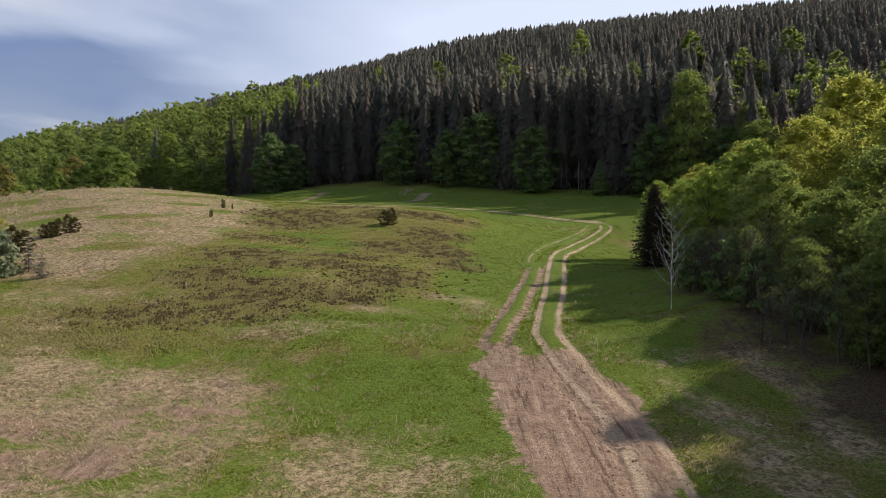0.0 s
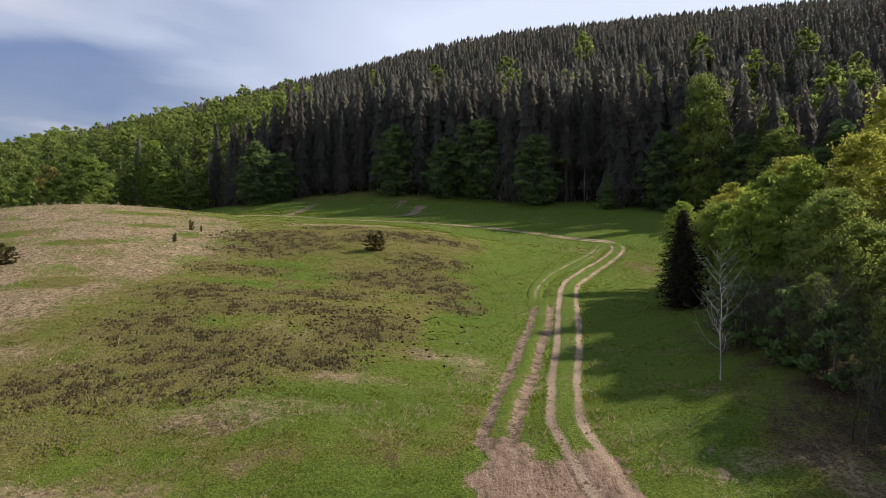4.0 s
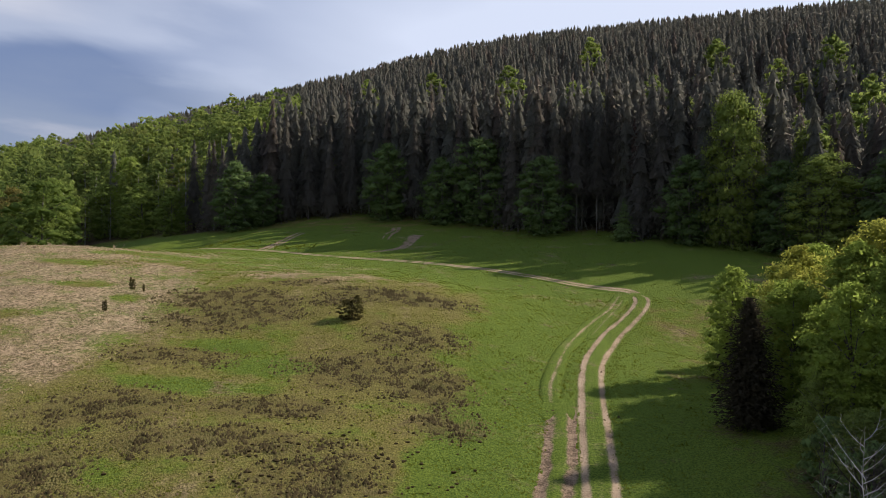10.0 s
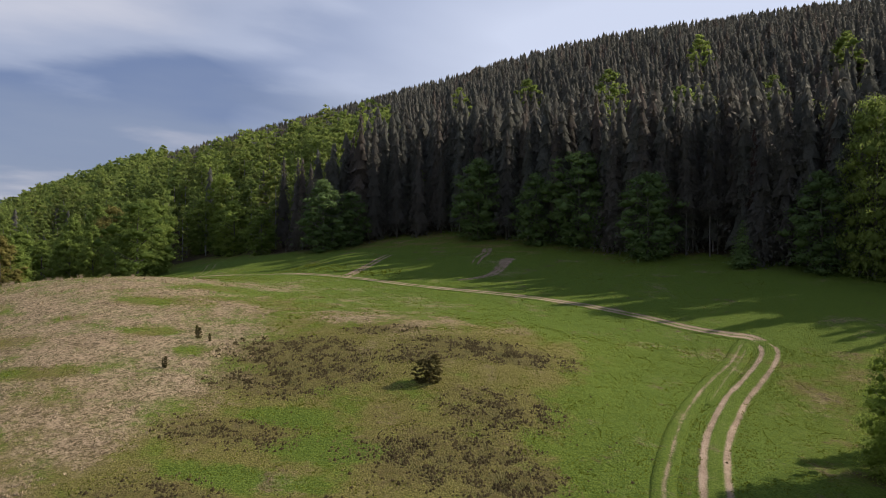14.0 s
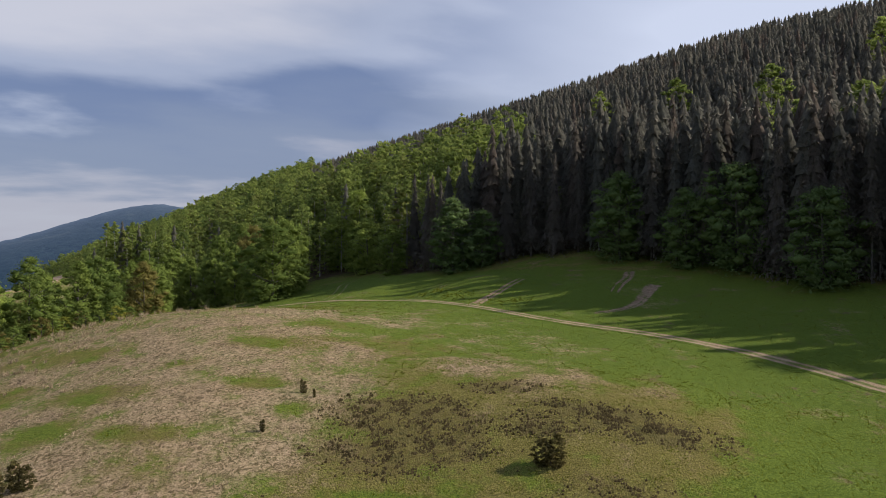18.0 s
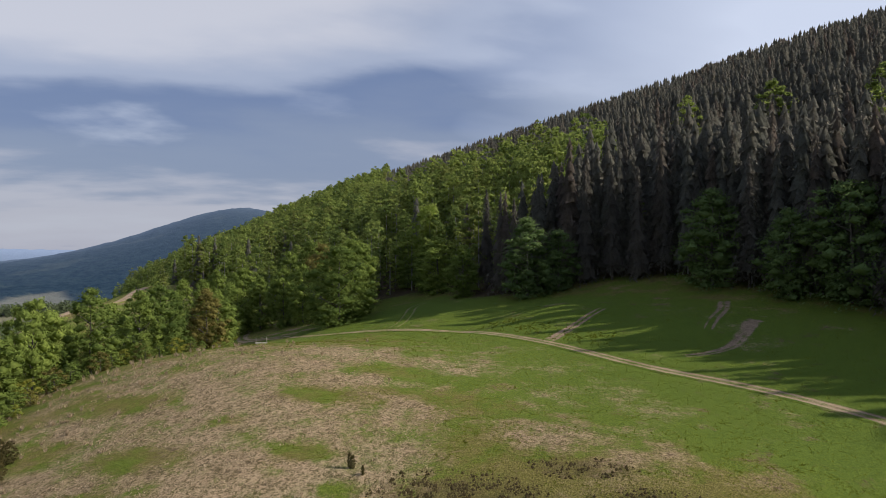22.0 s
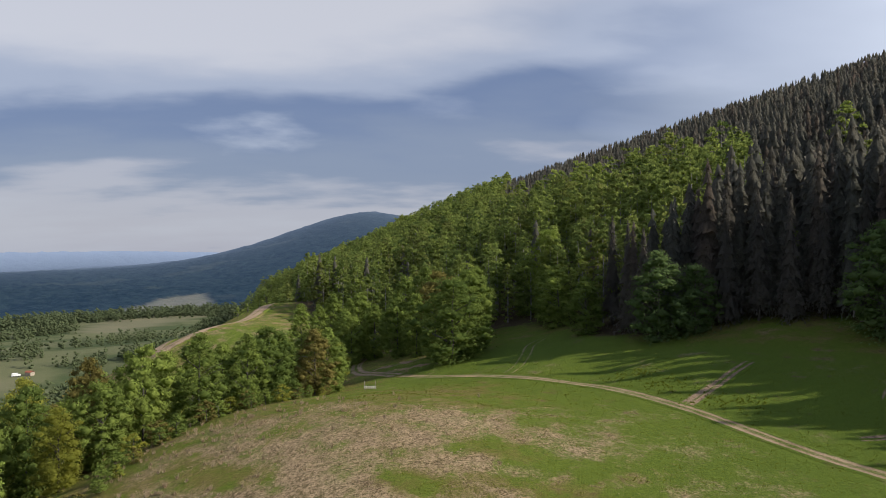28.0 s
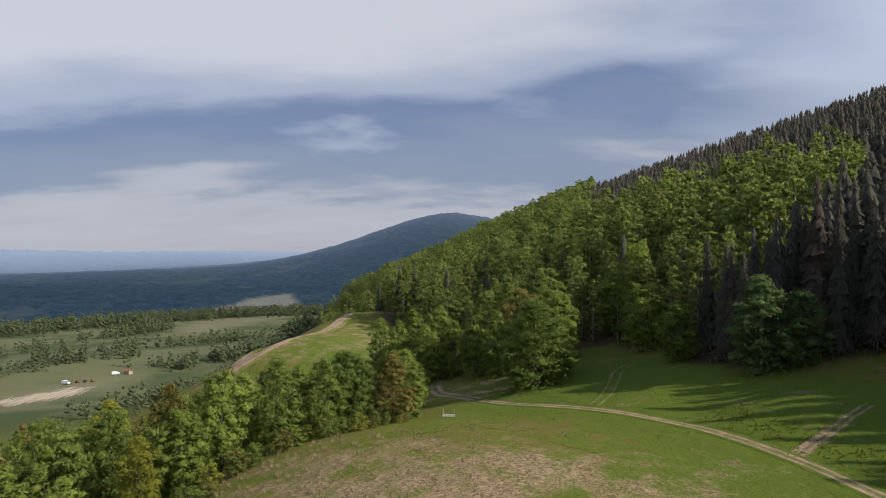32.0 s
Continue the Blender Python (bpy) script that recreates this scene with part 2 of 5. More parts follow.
    far = s.mix(s.math("MULTIPLY", s.attr("pale"), 0.65), far, s.mix(fine, (0.15, 0.135, 0.085), (0.23, 0.205, 0.135)))
    col = s.mix(s.attr("valley"), col, far)
    s.bump(s.math("ADD", s.math("MULTIPLY", fine, 0.55), s.math("MULTIPLY", tiny, 0.45)), 0.9, 0.3)
    s.bsdf.inputs["Specular IOR Level"].default_value = 0.04
    return s.done(col, 0.95)


def earth_material(name, a, b):
    s = Shade(name)
    fine, mid = s.noise(9.0, 5, 0.65), s.noise(1.3, 4)
    col = s.mix(s.math("ADD", s.math("MULTIPLY", fine, 0.5), s.math("MULTIPLY", mid, 0.5)), a, b)
    col = s.mix(s.step(s.noise(0.5, 3), 0.45, 0.7, 0, 0.5), col, tuple(v * 0.6 for v in a))
    s.bump(fine, 0.6, 0.04)
    return s.done(col, 0.95)


M_GROUND = ground_material()
M_CRUMB = earth_material("soil_crumbs", (0.085, 0.055, 0.035), (0.26, 0.17, 0.105))
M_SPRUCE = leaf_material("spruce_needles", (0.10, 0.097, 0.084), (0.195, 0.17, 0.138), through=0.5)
# hillside needles far paler than real ones: haze lift put into the colour
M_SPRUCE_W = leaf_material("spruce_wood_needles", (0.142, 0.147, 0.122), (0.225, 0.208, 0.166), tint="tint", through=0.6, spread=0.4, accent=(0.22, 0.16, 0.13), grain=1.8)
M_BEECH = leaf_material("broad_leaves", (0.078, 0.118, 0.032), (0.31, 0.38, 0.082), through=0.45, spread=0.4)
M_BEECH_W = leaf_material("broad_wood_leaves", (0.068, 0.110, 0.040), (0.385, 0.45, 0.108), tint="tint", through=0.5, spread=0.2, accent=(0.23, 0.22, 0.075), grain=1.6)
M_FRESH = leaf_material("fresh_leaves", (0.13, 0.18, 0.036), (0.36, 0.44, 0.085), through=0.6)
M_HEDGE = leaf_material("hedge_leaves", (0.075, 0.098, 0.052), (0.17, 0.20, 0.095), tint="tint", through=0.3, spread=0.3)
# toned below the fresh leaves, so crowns look as if their near side is shaded
M_SHADY = leaf_material("shade_toned_leaves", (0.10, 0.136, 0.042), (0.33, 0.39, 0.094), through=0.5)
M_YELLOW = leaf_material("young_yellow_leaves", (0.19, 0.205, 0.036), (0.46, 0.455, 0.09), through=0.6)
M_DEEP = leaf_material("deep_green_leaves", (0.078, 0.118, 0.048), (0.215, 0.295, 0.095), through=0.45)
M_RUST = leaf_material("dead_needles", (0.075, 0.042, 0.034), (0.16, 0.10, 0.078), through=0.1)
M_OCHRE = leaf_material("budding_ochre_leaves", (0.12, 0.10, 0.03), (0.27, 0.24, 0.07), through=0.35)
M_COLUMN = leaf_material("column_fir_needles", (0.024, 0.021, 0.014), (0.062, 0.052, 0.032), through=0.2)
M_JUNIPER = leaf_material("juniper_needles", (0.05, 0.046, 0.018), (0.15, 0.125, 0.045), through=0.3)
M_WILLOW = leaf_material("grey_willow_leaves", (0.09, 0.11, 0.06), (0.24, 0.27, 0.16), through=0.3)
M_BARK = bark_material("dark_bark", (0.035, 0.028, 0.022), (0.11, 0.095, 0.08))
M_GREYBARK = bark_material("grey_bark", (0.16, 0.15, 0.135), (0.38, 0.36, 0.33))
# darker copy of the grey bark, shade put into its colour
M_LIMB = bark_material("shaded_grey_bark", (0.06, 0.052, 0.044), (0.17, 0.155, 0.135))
M_PALEBARK = bark_material("pale_bark", (0.24, 0.23, 0.205), (0.5, 0.48, 0.44))
M_TWIG = bark_material("brown_twigs", (0.045, 0.036, 0.030), (0.11, 0.092, 0.078))
M_STRAW = leaf_material("straw_blades", (0.30, 0.225, 0.13), (0.58, 0.46, 0.30), through=0.4, spread=0.8, grain=9.0)
M_BLADE = leaf_material("green_blades", (0.09, 0.112, 0.011), (0.19, 0.205, 0.025), through=0.4, spread=0.8)
M_CLOD = earth_material("dark_clods", (0.022, 0.0165, 0.007), (0.082, 0.061, 0.026))
M_TURF = earth_material("torn_turf", (0.058, 0.053, 0.017), (0.175, 0.146, 0.054))
M_PLANK = bark_material("weathered_planks", (0.22, 0.185, 0.14), (0.42, 0.37, 0.30))
M_PALE = bark_material("bleached_planks", (0.45, 0.41, 0.34), (0.66, 0.62, 0.54))


# ---- the lie of the land ----
# rises and hollows of the meadow: x, y, width, height
SWELLS = (
    (-55, 118, 28, 4.42),
    (-28, 112, 22, -0.36),
    (-8, 102, 20, 2.76),
    (8, 118, 20, -0.99),
    (25, 95, 18, -3.05),
    (-20, 140, 20, -0.71),
    (5, 140, 20, -0.01),
    (-50, 145, 22, -1.61),
    (-75, 150, 22, -1.17),
    (-25, 70, 18, 1.20),
    (-5, 60, 16, 1.30),
    (12, 65, 16, -1.73),
    (-40, 90, 18, 2.07),
    (-15, 85, 16, -0.96),
    (-20, 45, 20, -0.19),
    (5, 40, 20, -1.54),
    (30, 130, 22, 0.19),
    (-5, 165, 18, 0.05),
    (-60, 95, 18, -0.76),
    (30, 60, 22, 2.91),
    (-95, 120, 26, 4.03),
    (-118, 98, 34, -5.98),
    (-150, 140, 45, -9.69),
    (-260, 150, 75, -11.16),
    (-400, 250, 120, -24.07),
    (-85, 80, 24, 0.64),
    (-182, 184, 36, 14.22),
    (-216, 240, 40, 19.02),
    (-33, 165, 8, 1.3),
    (-47, 161, 6, -0.7),
    (-13, 159, 7, 1.1),
    (-3, 151, 5, -0.5),
    (-5, 44, 6, 1.0),
    (6, 44.5, 6.5, 1.15),
    (17, 47, 6, 0.9),
    (5, 33, 8, 0.5),
)


def soft(v, w):
    return w * np.logaddexp(0.0, v / w)


def meadow(x, y):
    """Height of the near land: tilted meadow, spruce hill to the north, valley to the west."""
    z = 1.073 + 14.855 * np.tanh((y - 90.0) / 90.0) + -0.276 * np.tanh(x / 90.0)
    u = soft(x * 0.3394 + y * 0.9407 - 173.99, 14.0)
    z = z + 301.5 * (1 - np.exp(-u / 656.6)) * (0.5 + 0.5 * np.tanh((x + 520.0) / 90.0))
    z = z + 6.5 * (1 - np.exp(-u / 80.0)) * (0.5 + 0.5 * np.tanh((x + 320.0) / 60.0))
    v = soft(-x * 0.9987 - 71.49 + 0.3277 * (y - 120.0), 10.0)
    z = z - 79.08 * (1 - np.exp(-np.minimum(v, 4000.0) / 519.7))
    for cx, cy, w, h in SWELLS:
        z = z + h * np.exp(-((x - cx) ** 2 + (y - cy) ** 2) / w ** 2)
    return z

def far_land(x, y):
    """The plain and the far ridges beyond the valley."""
    d = np.hypot(x, y)
    az = np.degrees(np.arctan2(-x, y))
    z = -62.0 + 10.0 * np.sin(x / 310.0 + 1.3) * np.sin(y / 270.0) * np.clip((d - 900) / 900, 0, 1)
    ridge = np.where(az > 41.4, np.exp(-(np.maximum(az - 41.4, 0) / 10.6) ** 1.55), np.exp(-((41.4 - az) / 12.0) ** 2))
    rise = np.where(d < 3650, np.exp(-((3650 - d) / 1150.0) ** 2), np.exp(-((d - 3650) / 500.0) ** 2))
    z = z + 289.0 * ridge * rise
    z = z + 106.0 / (1 + np.exp(-(d - 4500.0) / 130.0))
    z = z + 8.0 * np.exp(-((x + 1150) ** 2 + (y - 860) ** 2) / 210.0 ** 2)
    return z


def ground(x, y):
    x, y = np.asarray(x, float), np.asarray(y, float)
    near = meadow(x, y)
    # west of the ridge's nose, and far away, the land passes into the plain
    f = 1 / (1 + np.exp(-(-x * 0.80 - 520.0 + 0.35 * np.abs(y - 250)) / 70.0))
    f = np.maximum(f, 1 / (1 + np.exp(-(np.hypot(x, y) - 1700.0) / 120.0)))
    return near * (1 - f) + far_land(x, y) * f


def height(x, y):
    return float(ground(x, y))


def within(x, y, spots):
    """How far inside soft ellipses (cx, cy, rx, ry, turn in degrees[, amount]) each place lies: 1 inside, 0 well outside."""
    best = np.zeros_like(x)
    for cx, cy, rx, ry, a, *amount in spots:
        c, s = math.cos(radians(a)), math.sin(radians(a))
        u, v = ((x - cx) * c + (y - cy) * s) / rx, ((y - cy) * c - (x - cx) * s) / ry
        best = np.maximum(best, np.clip(1.5 - np.hypot(u, v), 0, 1) * (amount[0] if amount else 1.0))
    return best


def region(x, y, pts, soft_edge):
    """1 inside an outline, 0 outside, falling over soft_edge metres."""
    p = np.array(pts, float)
    best, odd = np.full(x.shape, 1e9), np.zeros(x.shape, bool)
    for (ax, ay), (bx, by) in zip(p, np.roll(p, -1, 0)):
        ex, ey = bx - ax, by - ay
        f = np.clip(((x - ax) * ex + (y - ay) * ey) / (ex * ex + ey * ey), 0, 1)
        best = np.minimum(best, np.hypot(x - ax - f * ex, y - ay - f * ey))
        odd ^= ((ay > y) != (by > y)) & (x < ax + (y - ay) * ex / (ey if ey else 1e-9))
    return np.clip(0.5 + np.where(odd, best, -best) / soft_edge, 0, 1)


# dry grass: the knoll, and the trodden ground where the flight begins
KNOLL = ((-74, 90), (-70, 106), (-61, 118), (-53, 130), (-42, 127), (-33, 115), (-26, 107), (-23.5, 97), (-23.3, 88), (-24, 80), (-25, 74), (-27, 66), (-31, 58), (-48, 62), (-62, 72), (-72, 82))
SHELF = ((-52, 24), (-40, 40), (-22, 41.4), (-16, 39.8), (-11.7, 38.9), (-9.2, 37.6), (-7.5, 34.8), (-7.3, 32), (-9.4, 29), (-8.8, 24), (-8, 14), (-30, 8))
DRY = ((13.3, 34, 1.7, 6.5, 8, 0.95), (13.4, 25.5, 2.0, 5.5, 0, 0.95), (18.4, 37, 1.5, 5, 0, 0.95), (17.5, 29, 1.3, 5, 0, 0.95), (13.9, 41.4, 1.2, 2.0, 0, 0.7), (17.7, 42, 1.5, 1.6, 0, 0.75), (10.2, 26, 0.9, 6, 0, 0.5), (-12, 108, 13, 5.5, 0, 0.62), (-188, 195, 34, 40, 0, 0.45), (-42, 128, 19, 9, 5, 0.55), (-62, 114, 16, 13, 0, 0.75), (-30, 55, 8, 3, 0, 0.62), (-6, 46, 5, 1.6, 10, 0.5), (1.5, 56, 3, 1.6, 0, 0.62), (-4.5, 52, 3.5, 1.2, 0, 0.6), (-30, 47, 9, 2.5, 0, 0.5), (-3, 27, 5, 6, 0, 0.6), (-12, 47, 10, 1.6, 8, 0.4), (-20, 124, 14, 7, 0, 0.5), (-24, 120, 9, 3, 0, 0.6))
LAWN = ((-35.4, 98.1, 2.6, 1.3, 12), (-46.4, 101.1, 2.2, 1.2, 12), (-41.2, 109.7, 6, 2.2, 12), (-50.1, 93.5, 5, 2.2, 12), (-39.1, 86.7, 4, 1.5, 12), (-29.5, 94.4, 1.8, 1.3, 12), (-32.5, 114.8, 7, 1.5, 12), (-48.4, 85.4, 3, 2.5, 12), (-63.4, 103.1, 5, 2.4, 12), (-62.3, 93.2, 3.5, 3, 12), (-39.6, 119.6, 5, 2, 12), (-33, 72, 3, 2, 0), (-19, 29, 2.4, 1.0, 20), (-13, 26, 2.2, 1.0, 0))
LUSH = ((8, 135, 46, 20, 0), (13, 82, 9, 34, -8), (-1.5, 36, 5.5, 6, 30), (1.2, 29, 2.2, 7, 0), (12, 45, 3, 5, 0), (-34, 160, 24, 14, 0), (-14, 150, 30, 16, 0), (-12, 80, 4, 2.4, 0), (-16, 84, 3, 1.5, 0), (4, 66, 4, 12, 0), (-70, 170, 20, 18, 0), (-150, 190, 20, 20, 0), (-4, 48, 6, 3, 0), (12, 118, 26, 9, 0), (-16, 75, 5, 1.6, 0))
CHURNED = ((-19.5, 90, 5, 2.5, 8), (-18.6, 98, 3.2, 2, 0), (-19.6, 81, 4.6, 2.0, 0), (-20, 70, 4, 3.4, 0), (-4.5, 80, 5.5, 3.4, 0), (0.3, 77, 3, 3.4, 0), (-9.5, 71.5, 4, 1.8, 0),
           (-12.3, 65.6, 5, 2.0, 5), (-5, 61.5, 3.2, 4, 0), (-20.5, 61, 3.2, 3, 0), (-15, 57, 4.6, 2.2, 0), (-3, 99.5, 7, 2.4, 0, 0.7), (1.8, 71, 2.2, 2.2, 0), (-19, 50, 8, 2.6, 5, 0.6), (-8, 55, 4, 2, 0, 0.7), (-14, 53.5, 5, 1.5, 0, 0.8), (-1, 88, 4, 3, 0, 0.5), (-22, 96, 4.5, 3.2, 0), (-16.5, 93, 4.5, 3.4, 0, 0.9), (-13.6, 103.6, 3.2, 1.4, 10, 0.9), (-6.5, 100.3, 2.6, 0.9, 0), (-1, 99, 3.6, 2.2, 0, 0.9), (-9, 96.5, 3, 1.5, 0, 0.7))
# ground grazed to a dull olive between the knoll and the track
TUSSOCKY = ((-21.5, 44.2, 6.5, 1.7, 3), (-30, 45.5, 6, 2.2, 3))
OLIVE = ((-25, 106), (-16, 113), (-6, 113), (4, 108), (5.5, 92), (4.5, 78), (2.5, 69), (-2.5, 63), (-7, 50), (-22, 47), (-31, 58), (-25, 80))
FIELD = ((-764, 484), (-808, 463), (-1002, 610), (-1160, 800), (-1190, 905), (-1000, 790), (-873, 684), (-813, 579))
# bare earth where vehicles turn, and small scrapes elsewhere
YARD = ((1.2, 39.6), (2.1, 42), (2.4, 43.7), (4.0, 43.6), (5.1, 43.5), (5.3, 41.7), (6.2, 42.2), (7.9, 42.8), (8.9, 40.2), (10.2, 37), (9.9, 33.2), (9.5, 29.2), (8.6, 25), (8.5, 10), (8, -12), (5, -12), (4.2, 10), (3.5, 25), (2.9, 29.2), (2.7, 33.2), (2.55, 38))
BARE = ((-18, 27, 7, 6, 0, 0.58), (-13, 33, 6, 4, 0, 0.48), (12.8, 41, 1.6, 3.4, 25, 0.42),
        (-92, 170, 8, 3, 20, 0.6), (-100, 178, 8, 3, 40, 0.6))
# litter under the grove, spread wider to darken ground lying in shade
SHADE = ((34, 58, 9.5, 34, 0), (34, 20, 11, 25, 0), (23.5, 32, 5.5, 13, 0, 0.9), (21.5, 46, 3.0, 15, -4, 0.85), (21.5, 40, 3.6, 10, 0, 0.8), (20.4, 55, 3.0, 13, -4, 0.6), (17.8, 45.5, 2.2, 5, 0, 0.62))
WOOD_EDGE = ((140, 70), (74, 116), (60, 130), (50, 141), (42, 149), (30, 159), (20, 161), (8, 172), (-8, 182), (-22, 189), (-34, 188), (-44, 180), (-56, 181),
             (-72, 198), (-86, 207), (-104, 207), (-125, 212), (-148, 216), (-176, 225), (-192, 234), (-206, 243), (-228, 262), (-275, 272), (-330, 305), (-420, 375))


def wood_depth(x, y):
    """Metres into the wood, north of its edge (negative on the meadow)."""
    ex, ey = np.array([p[0] for p in WOOD_EDGE][::-1], float), np.array([p[1] for p in WOOD_EDGE][::-1], float)
    return y - np.interp(x, ex, ey)


# ---- mesh helpers ----
def tri_mesh(name, verts, faces, mats, index=None, smooth=False, attrs=()):
    """A mesh from numpy arrays; faces have three or four corners each."""
    me = bpy.data.meshes.new(name)
    verts, faces = np.asarray(verts, np.float32), np.asarray(faces, np.int32)
    k = faces.shape[1]
    me.vertices.add(len(verts))
    me.vertices.foreach_set("co", verts.ravel())
    me.loops.add(faces.size)
    me.loops.foreach_set("vertex_index", faces.ravel())
    me.polygons.add(len(faces))
    me.polygons.foreach_set("loop_start", np.arange(0, faces.size, k, dtype=np.int32))
    if smooth:
        me.polygons.foreach_set("use_smooth", np.ones(len(faces), bool))
    for mt in mats:
        me.materials.append(mt)
    if index is not None:
        me.polygons.foreach_set("material_index", np.asarray(index, np.int32))
    for an, values in attrs:
        me.attributes.new(an, "FLOAT", "POINT").data.foreach_set("value", np.asarray(values, np.float32))
    me.update(calc_edges=True)
    return me


def tubes(limbs, sides=6):
    """Tapered limbs, each a list of (x, y, z, radius), as one set of quads."""
    V, F = [], []
    for limb in limbs:
        p = np.array([q[:3] for q in limb], float)
        base = sum(len(v) for v in V)
        for i, q in enumerate(limb):
            d = p[min(i + 1, len(p) - 1)] - p[max(i - 1, 0)]
            d = d / (np.linalg.norm(d) + 1e-9)
            a = np.cross(d, (0.31, 0.95, 0.11))
            a = a / (np.linalg.norm(a) + 1e-9)
            b = np.cross(d, a)
            ang = np.arange(sides) * 2 * np.pi / sides
            V.append(p[i] + q[3] * (np.cos(ang)[:, None] * a + np.sin(ang)[:, None] * b))
        for i in range(len(limb) - 1):
            for j in range(sides):
                j2 = (j + 1) % sides
                F.append((base + i * sides + j, base + i * sides + j2, base + (i + 1) * sides + j2, base + (i + 1) * sides + j))
    return np.concatenate(V), np.array(F)


def sprays(pos, out, size, rng, flat=0.5, long=1.5, along=None):
    """Leaf sprays: one pointed blade at each place, turned roughly towards out."""
    n = len(pos)
    nor = out + rng.normal(0, flat, (n, 3))
    nor /= np.linalg.norm(nor, axis=1)[:, None] + 1e-9
    t = np.cross(nor, rng.normal(0, 1, (n, 3))) if along is None else along + rng.normal(0, 0.22, (n, 3))
    t = t - nor * (t * nor).sum(1)[:, None]
    t /= np.linalg.norm(t, axis=1)[:, None] + 1e-9
    b = np.cross(nor, t)
    s = (size * rng.uniform(0.65, 1.35, n))[:, None]
    root = pos - t * s * long * 0.42
    V = np.stack([root - b * s * 0.5, root + b * s * 0.5, pos + t * s * long * 0.58], 1)
    return V.reshape(-1, 3), np.arange(n * 3).reshape(n, 3)


def part(name, me, parent, label=""):
    ob = new(name, me)
    ob.parent = parent
    if label:
        ob["label"] = label
    return ob


# ---- kinds of trees, all one metre high ----
def both(*sets):
    V, F, n = [], [], 0
    for v, f in sets:
        V.append(v), F.append(f + n)
        n += len(v)
    return np.concatenate(V), np.concatenate(F)


CORE = np.array(((1, 0, 0), (0, 1, 0), (-1, 0, 0), (0, -1, 0), (0, 0, 0.8), (0, 0, -0.6)))
CORE_FACES = np.array(((0, 1, 4), (1, 2, 4), (2, 3, 4), (3, 0, 4), (1, 0, 5), (2, 1, 5), (3, 2, 5), (0, 3, 5)))


def broad_crown(rng, width, clumps, per, leaf, low=0.12, core=0.8, belly=0.42, blunt=0.62, puff=1.0):
    """Leaf sprays over clumps that stand off an uneven, layered crown; belly is the height of its widest part, blunt its fullness."""
    f = (np.arange(clumps) + rng.uniform(0, 1, clumps)) / clumps
    f = np.where(rng.random(clumps) < 0.35, np.round(f * 9) / 9 + rng.normal(0, 0.022, clumps), f).clip(0.0, 1.0)
    out = np.where(f < belly, 0.62 + 0.38 * np.sin(f / belly * 1.57), np.maximum(1 - (np.maximum(f - belly, 0) / (1.02 - belly)) ** 1.7, 0) ** blunt)
    a = np.arange(clumps) * 2.39996 + rng.normal(0, 0.35, clumps)
    lobes = 1 + 0.16 * np.sin(2 * a + 6 * f) + 0.1 * np.sin(3 * a + 2.0)
    size = width * rng.uniform(0.17, 0.36, clumps) * (0.6 + 0.4 * out) * puff
    rad = np.maximum(width * out * lobes * rng.uniform(0.4, 1.0, clumps) ** 0.5 - size * 0.7, 0)
    away = np.stack([np.cos(a), np.sin(a), np.zeros(clumps)], 1)
    cen = away * rad[:, None]
    cen[:, 2] = low + (1 - low) * f * 0.95 + rng.normal(0, 0.012, clumps)
    d = rng.normal(0, 1, (clumps, per, 3))
    d /= np.linalg.norm(d, axis=2)[:, :, None]
    d[:, :, 2] = np.where(d[:, :, 2] < -0.35, -0.5 * d[:, :, 2], d[:, :, 2])
    P = cen[:, None, :] + d * (size[:, None] * rng.uniform(0.6, 1.2, (clumps, per)))[:, :, None] * (1, 1, 0.8)
    P[:, :, 2] = P[:, :, 2].clip(0.0, 1.02)
    O = d * 0.8 + np.array((0, 0, 0.25)) + 0.35 * away[:, None, :]
    leaves = sprays(P.reshape(-1, 3), O.reshape(-1, 3), leaf, rng, 0.5)
    if not core:
        return leaves
    CV = (cen[:, None, :] + CORE[None] * size[:, None, None] * rng.uniform(0.65, 1.05, (clumps, 6, 1)) * core).reshape(-1, 3)
    CF = (CORE_FACES[None] + 6 * np.arange(clumps)[:, None, None]).reshape(-1, 3)
    return both(leaves, (CV, CF))


def broad_limbs(rng, width, n=7, r=0.016):
    limbs = [[(0, 0, -0.03, r * 1.5), (0.004, 0, 0.05, r), (0.01, 0.008, 0.35, r * 0.75), (0.0, 0.0, 0.62, r * 0.45), (0.01, -0.01, 0.88, r * 0.12)]]
    for k in range(n):
        a, z = rng.uniform(0, 6.28), rng.uniform(0.2, 0.6)
        l = width * rng.uniform(0.55, 0.85)
        limbs.append([(0, 0, z, r * 0.45), (math.cos(a) * l * 0.5, math.sin(a) * l * 0.5, z + 0.09, r * 0.28), (math.cos(a) * l, math.sin(a) * l, z + rng.uniform(0.12, 0.24), r * 0.07)])
    return tubes(limbs, 5)


